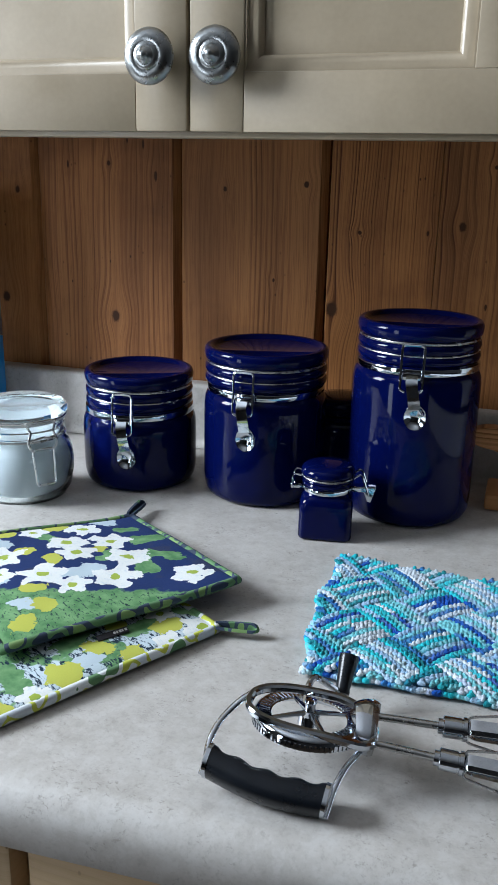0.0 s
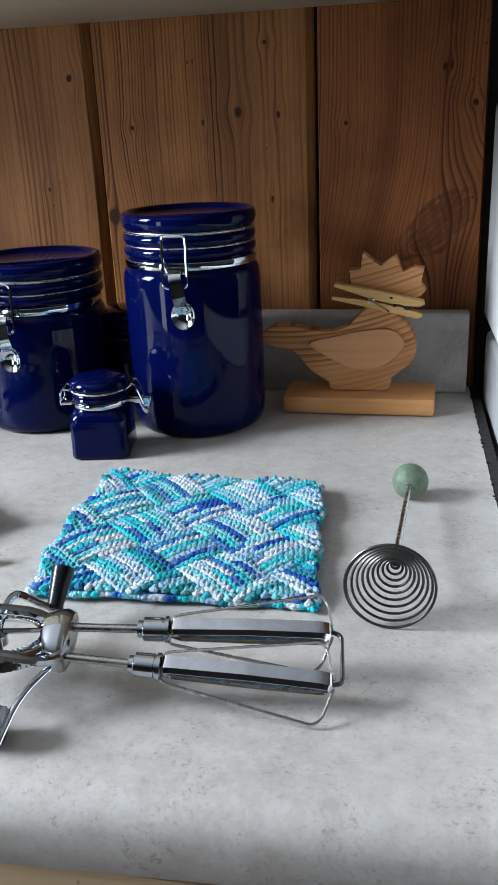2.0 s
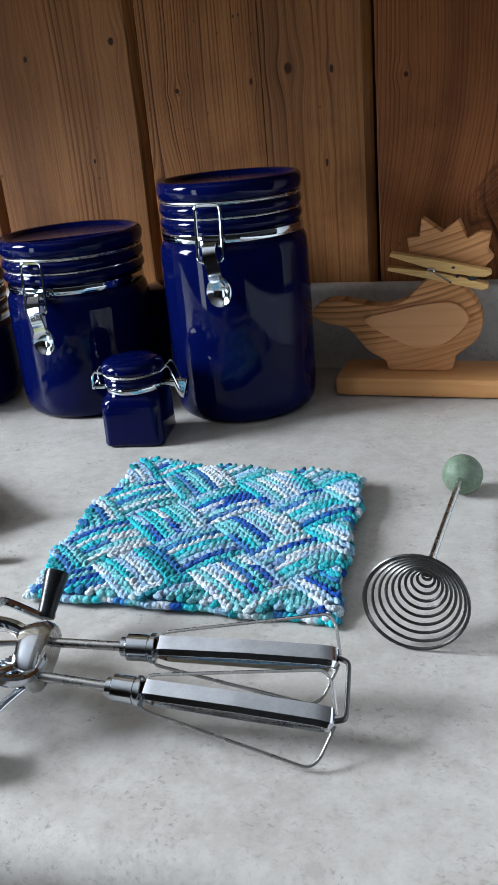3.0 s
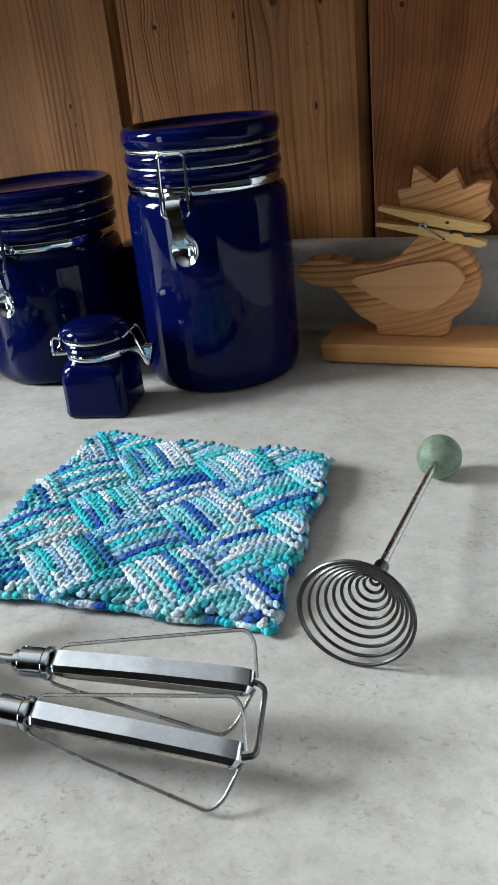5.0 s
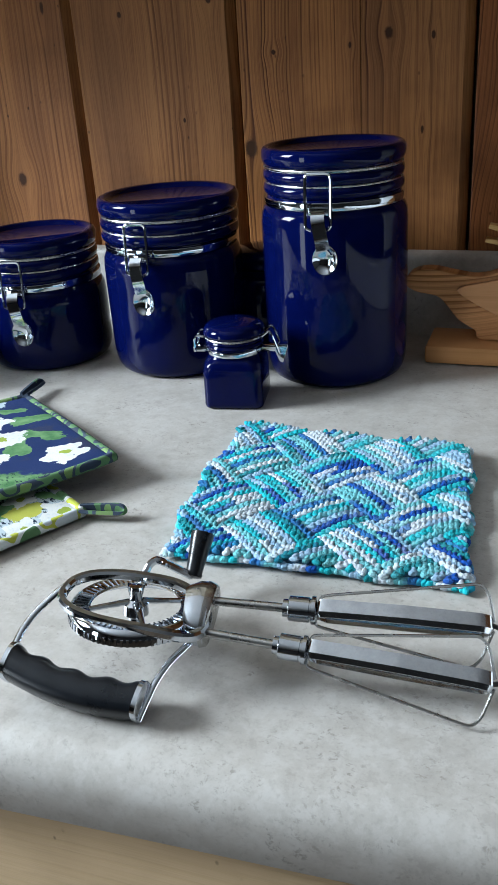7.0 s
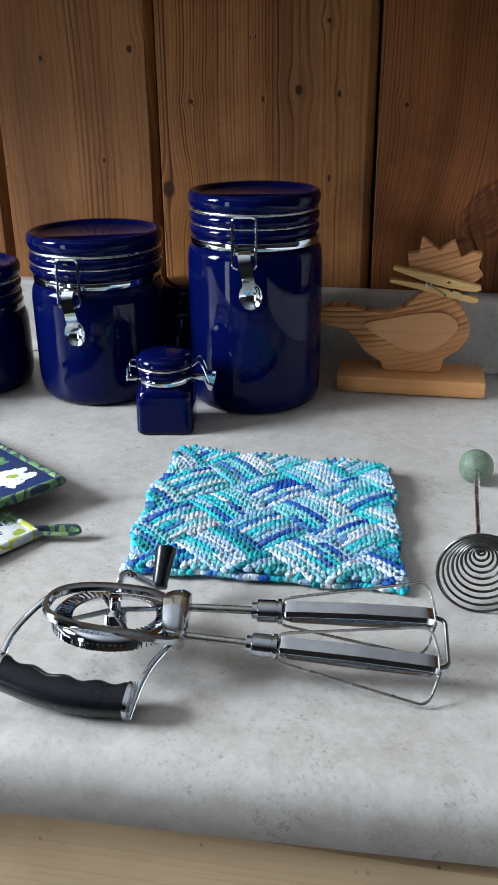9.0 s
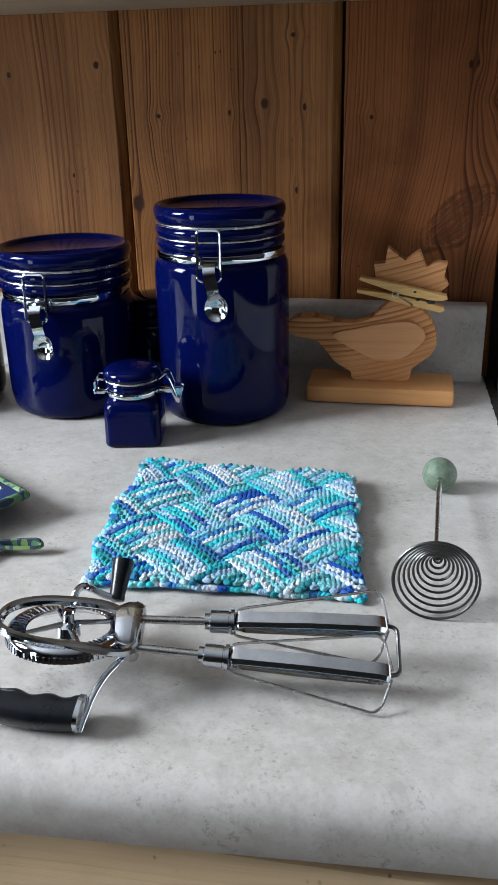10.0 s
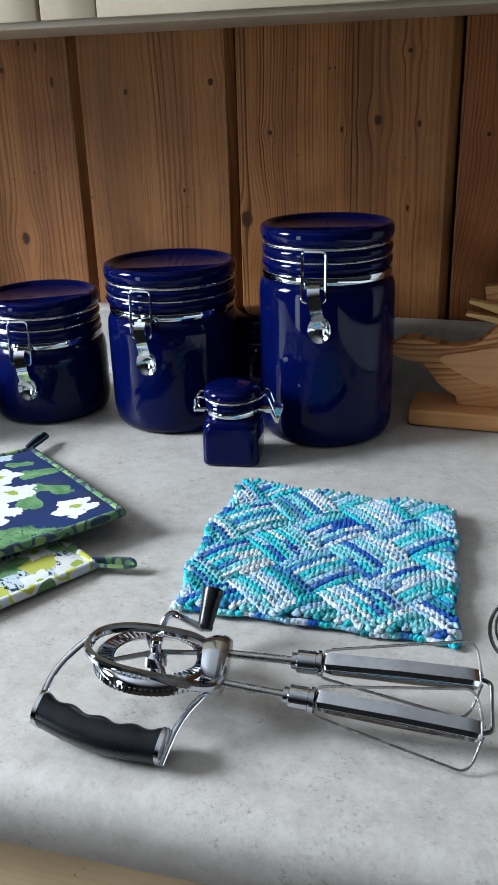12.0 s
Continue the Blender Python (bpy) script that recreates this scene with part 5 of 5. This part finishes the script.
# ---- coil whisk ----
def coil_whisk():
    t = thing("coil_whisk", pose(0, 0, TOP), "spiral wire whisk with worn green wooden ball handle", "whisk")
    part("ball", lathe([(0.0128 * math.sin(math.pi * k / 24), -0.0128 * math.cos(math.pi * k / 24)) for k in range(25)], 40), GREENBALL, t, "worn green painted wooden ball", m=pose(0.1290, 0.6480, 0.0128))
    part("stick", tube([(0.1288, 0.640, 0.0142), (0.1268, 0.584, 0.0175), (0.1248, 0.516, 0.0222)], 0.0020, 12), STEEL, t, "steel wire shank")
    part("socket", tube([(0.1249, 0.519, 0.0220), (0.1247, 0.511, 0.0226)], 0.0034, 14), WIRE, t, "dark wire socket")
    turns, n = 10.6, 460
    c0, c1 = Vector((0.1246, 0.5080, 0.0228)), Vector((0.1234, 0.4785, 0.0250))
    pts = []
    for k in range(n + 1):
        s = k / n
        a = 2 * math.pi * turns * s + 1.3
        f = min(1.0, s * 1.115)
        r = 0.0012 + 0.0229 * f ** 1.10
        c = c0.lerp(c1, f)
        pts.append((c.x + r * math.cos(a), c.y + 0.06 * r * math.sin(a), c.z + r * math.sin(a)))
    part("coil", add_sweep(bmesh.new(), pts, circle(0.00078, 7), (0, 1, 0)), WIRE, t, "dark conical wire coil")


coil_whisk()


# ---- white range beside the worktop ----
def kitchen_range():
    t = thing("kitchen_range", pose(0.191, 0.915, 0, 0, 0, 2.6) @ pose(0, -0.915, 0), "white enamel kitchen range standing beside the worktop", "range")
    part("body", box(0.0, 0.60, 0.30, 0.915, 0.03, 0.962, bevel=0.008, seg=3), ENAMEL, t)
    # unseen black top, added to darken what the canisters reflect
    part("assumed_cooktop", box(0.014, 0.586, 0.312, 0.788, 0.9622, 0.9652, bevel=0.001), BLACKGLASS, t, "unseen black cooktop, added to darken canister reflections")
    part("gap_strip", box(0.004, 0.58, 0.80, 0.914, 0.9622, 0.9715), DARKGAP, t, "dark chipped seam")
    part("backguard", box(-0.003, 0.60, 0.790, 0.914, 0.972, 1.166, bevel=0.007, seg=3), ENAMEL, t, "white upright back panel")
    for x in (0.05, 0.55):
        for y in (0.35, 0.87):
            part("foot", lathe([(0, 0), (0.018, 0), (0.016, 0.03), (0, 0.03)], 20), BLACK, t, m=pose(x, y, 0))


kitchen_range()


# ---- pine planks of the wall ----
LIGHT, DARK = (0.395, 0.170, 0.057), (0.078, 0.0225, 0.0055)
boards = [
    (-1.76, -1.58, 1.3, ()), (-1.58, -1.40, 2.7, ()), (-1.40, -1.22, 4.9, ()), (-1.22, -1.06, 5.5, ()), (-1.06, -0.89, 6.1, ()),
    (-0.89, -0.715, 7.7, ()), (-0.715, -0.545, 8.2, ((-0.575, 1.19, 0.004, 0.006), (-0.60, 1.06, 0.007, 0.009))),
    (-0.545, -0.362, 9.4, ((-0.448, 1.046, 0.007, 0.010), (-0.408, 1.243, 0.0022, 0.007), (-0.428, 1.247, 0.002, 0.004), (-0.393, 1.209, 0.003, 0.008), (-0.452, 1.222, 0.003, 0.004), (-0.505, 1.22, 0.002, 0.006))),
    (-0.362, -0.190, 10.6, ((-0.309, 1.197, 0.003, 0.004), (-0.216, 1.204, 0.004, 0.005), (-0.25, 1.10, 0.002, 0.003))),
    (-0.190, -0.0735, 11.8, ((-0.182, 1.072, 0.009, 0.012), (-0.155, 1.156, 0.003, 0.003), (-0.083, 1.158, 0.002, 0.004))),
    (-0.0733, 0.028, 12.3, ((-0.048, 1.166, 0.005, 0.007), (-0.009, 1.162, 0.0025, 0.005), (-0.017, 1.085, 0.002, 0.005), (-0.02, 1.225, 0.003, 0.003))),
    (0.028, 0.186, 13.9, ((0.142, 1.058, 0.036, 0.0165, 42), (0.144, 1.196, 0.003, 0.005), (0.150, 1.197, 0.002, 0.004), (0.172, 1.165, 0.004, 0.004), (0.055, 1.152, 0.003, 0.003))),
    (0.204, 0.36, 14.2, ()), (0.36, 0.55, 15.1, ()), (0.55, 0.74, 16.6, ()), (0.74, 0.93, 17.0, ()), (0.93, 1.15, 18.5, ()), (1.15, 1.40, 19.5, ()), (1.40, 1.65, 20.5, ()), (1.65, 1.9, 21.5, ()), (1.9, 2.3, 22.5, ()), (2.3, 2.75, 23.5, ()), (2.75, 3.2, 24.5, ()),
]
wall = bpy.data.objects["wall_back"]
tones = {8.2: (1.12, 1.12, 1.12), 9.4: (1.12, 1.12, 1.15), 10.6: (0.94, 0.95, 0.96), 11.8: (1.08, 1.06, 1.0), 12.3: (0.98, 1.0, 1.02), 13.9: (0.80, 0.66, 0.60)}
for x0, x1, seed, knots in boards:
    k = tones.get(seed, (0.95, 0.93, 0.92))
    mat = pine("pine_plank", tuple(c * q for c, q in zip(LIGHT, k)), tuple(c * q for c, q in zip(DARK, k)), knots, seed, pitch=105 if seed in (11.8, 13.9) else 60, ink=0.45 if seed < 10 else 0.62 if seed == 10.6 else 0.86)
    # the right edge is chamfered down to the next board's tongue, the left edge is square
    cut = 0.0 if seed == 11.8 else 0.0020 if seed == 13.9 else 0.0075
    a, b = x0 + (0.0 if seed == 12.3 else 0.0008), x1 - (0.0 if seed == 11.8 else 0.0030)
    prof = [(a + 0.0012, 0.0), (b - cut, 0.0), (b, 0.0075 if cut else 0.0001), (b, 0.0178), (a, 0.0178), (a, 0.0010)]
    bm = bmesh.new()
    lo = [bm.verts.new((p, BACK + q, 0.0)) for p, q in prof]
    hi = [bm.verts.new((p, BACK + q, CEIL)) for p, q in prof]
    for j in range(6):
        bm.faces.new((lo[j], lo[(j + 1) % 6], hi[(j + 1) % 6], hi[j]))
    bm.faces.new(lo[::-1])
    bm.faces.new(hi)
    part("plank", bm, mat, wall, smooth=False)
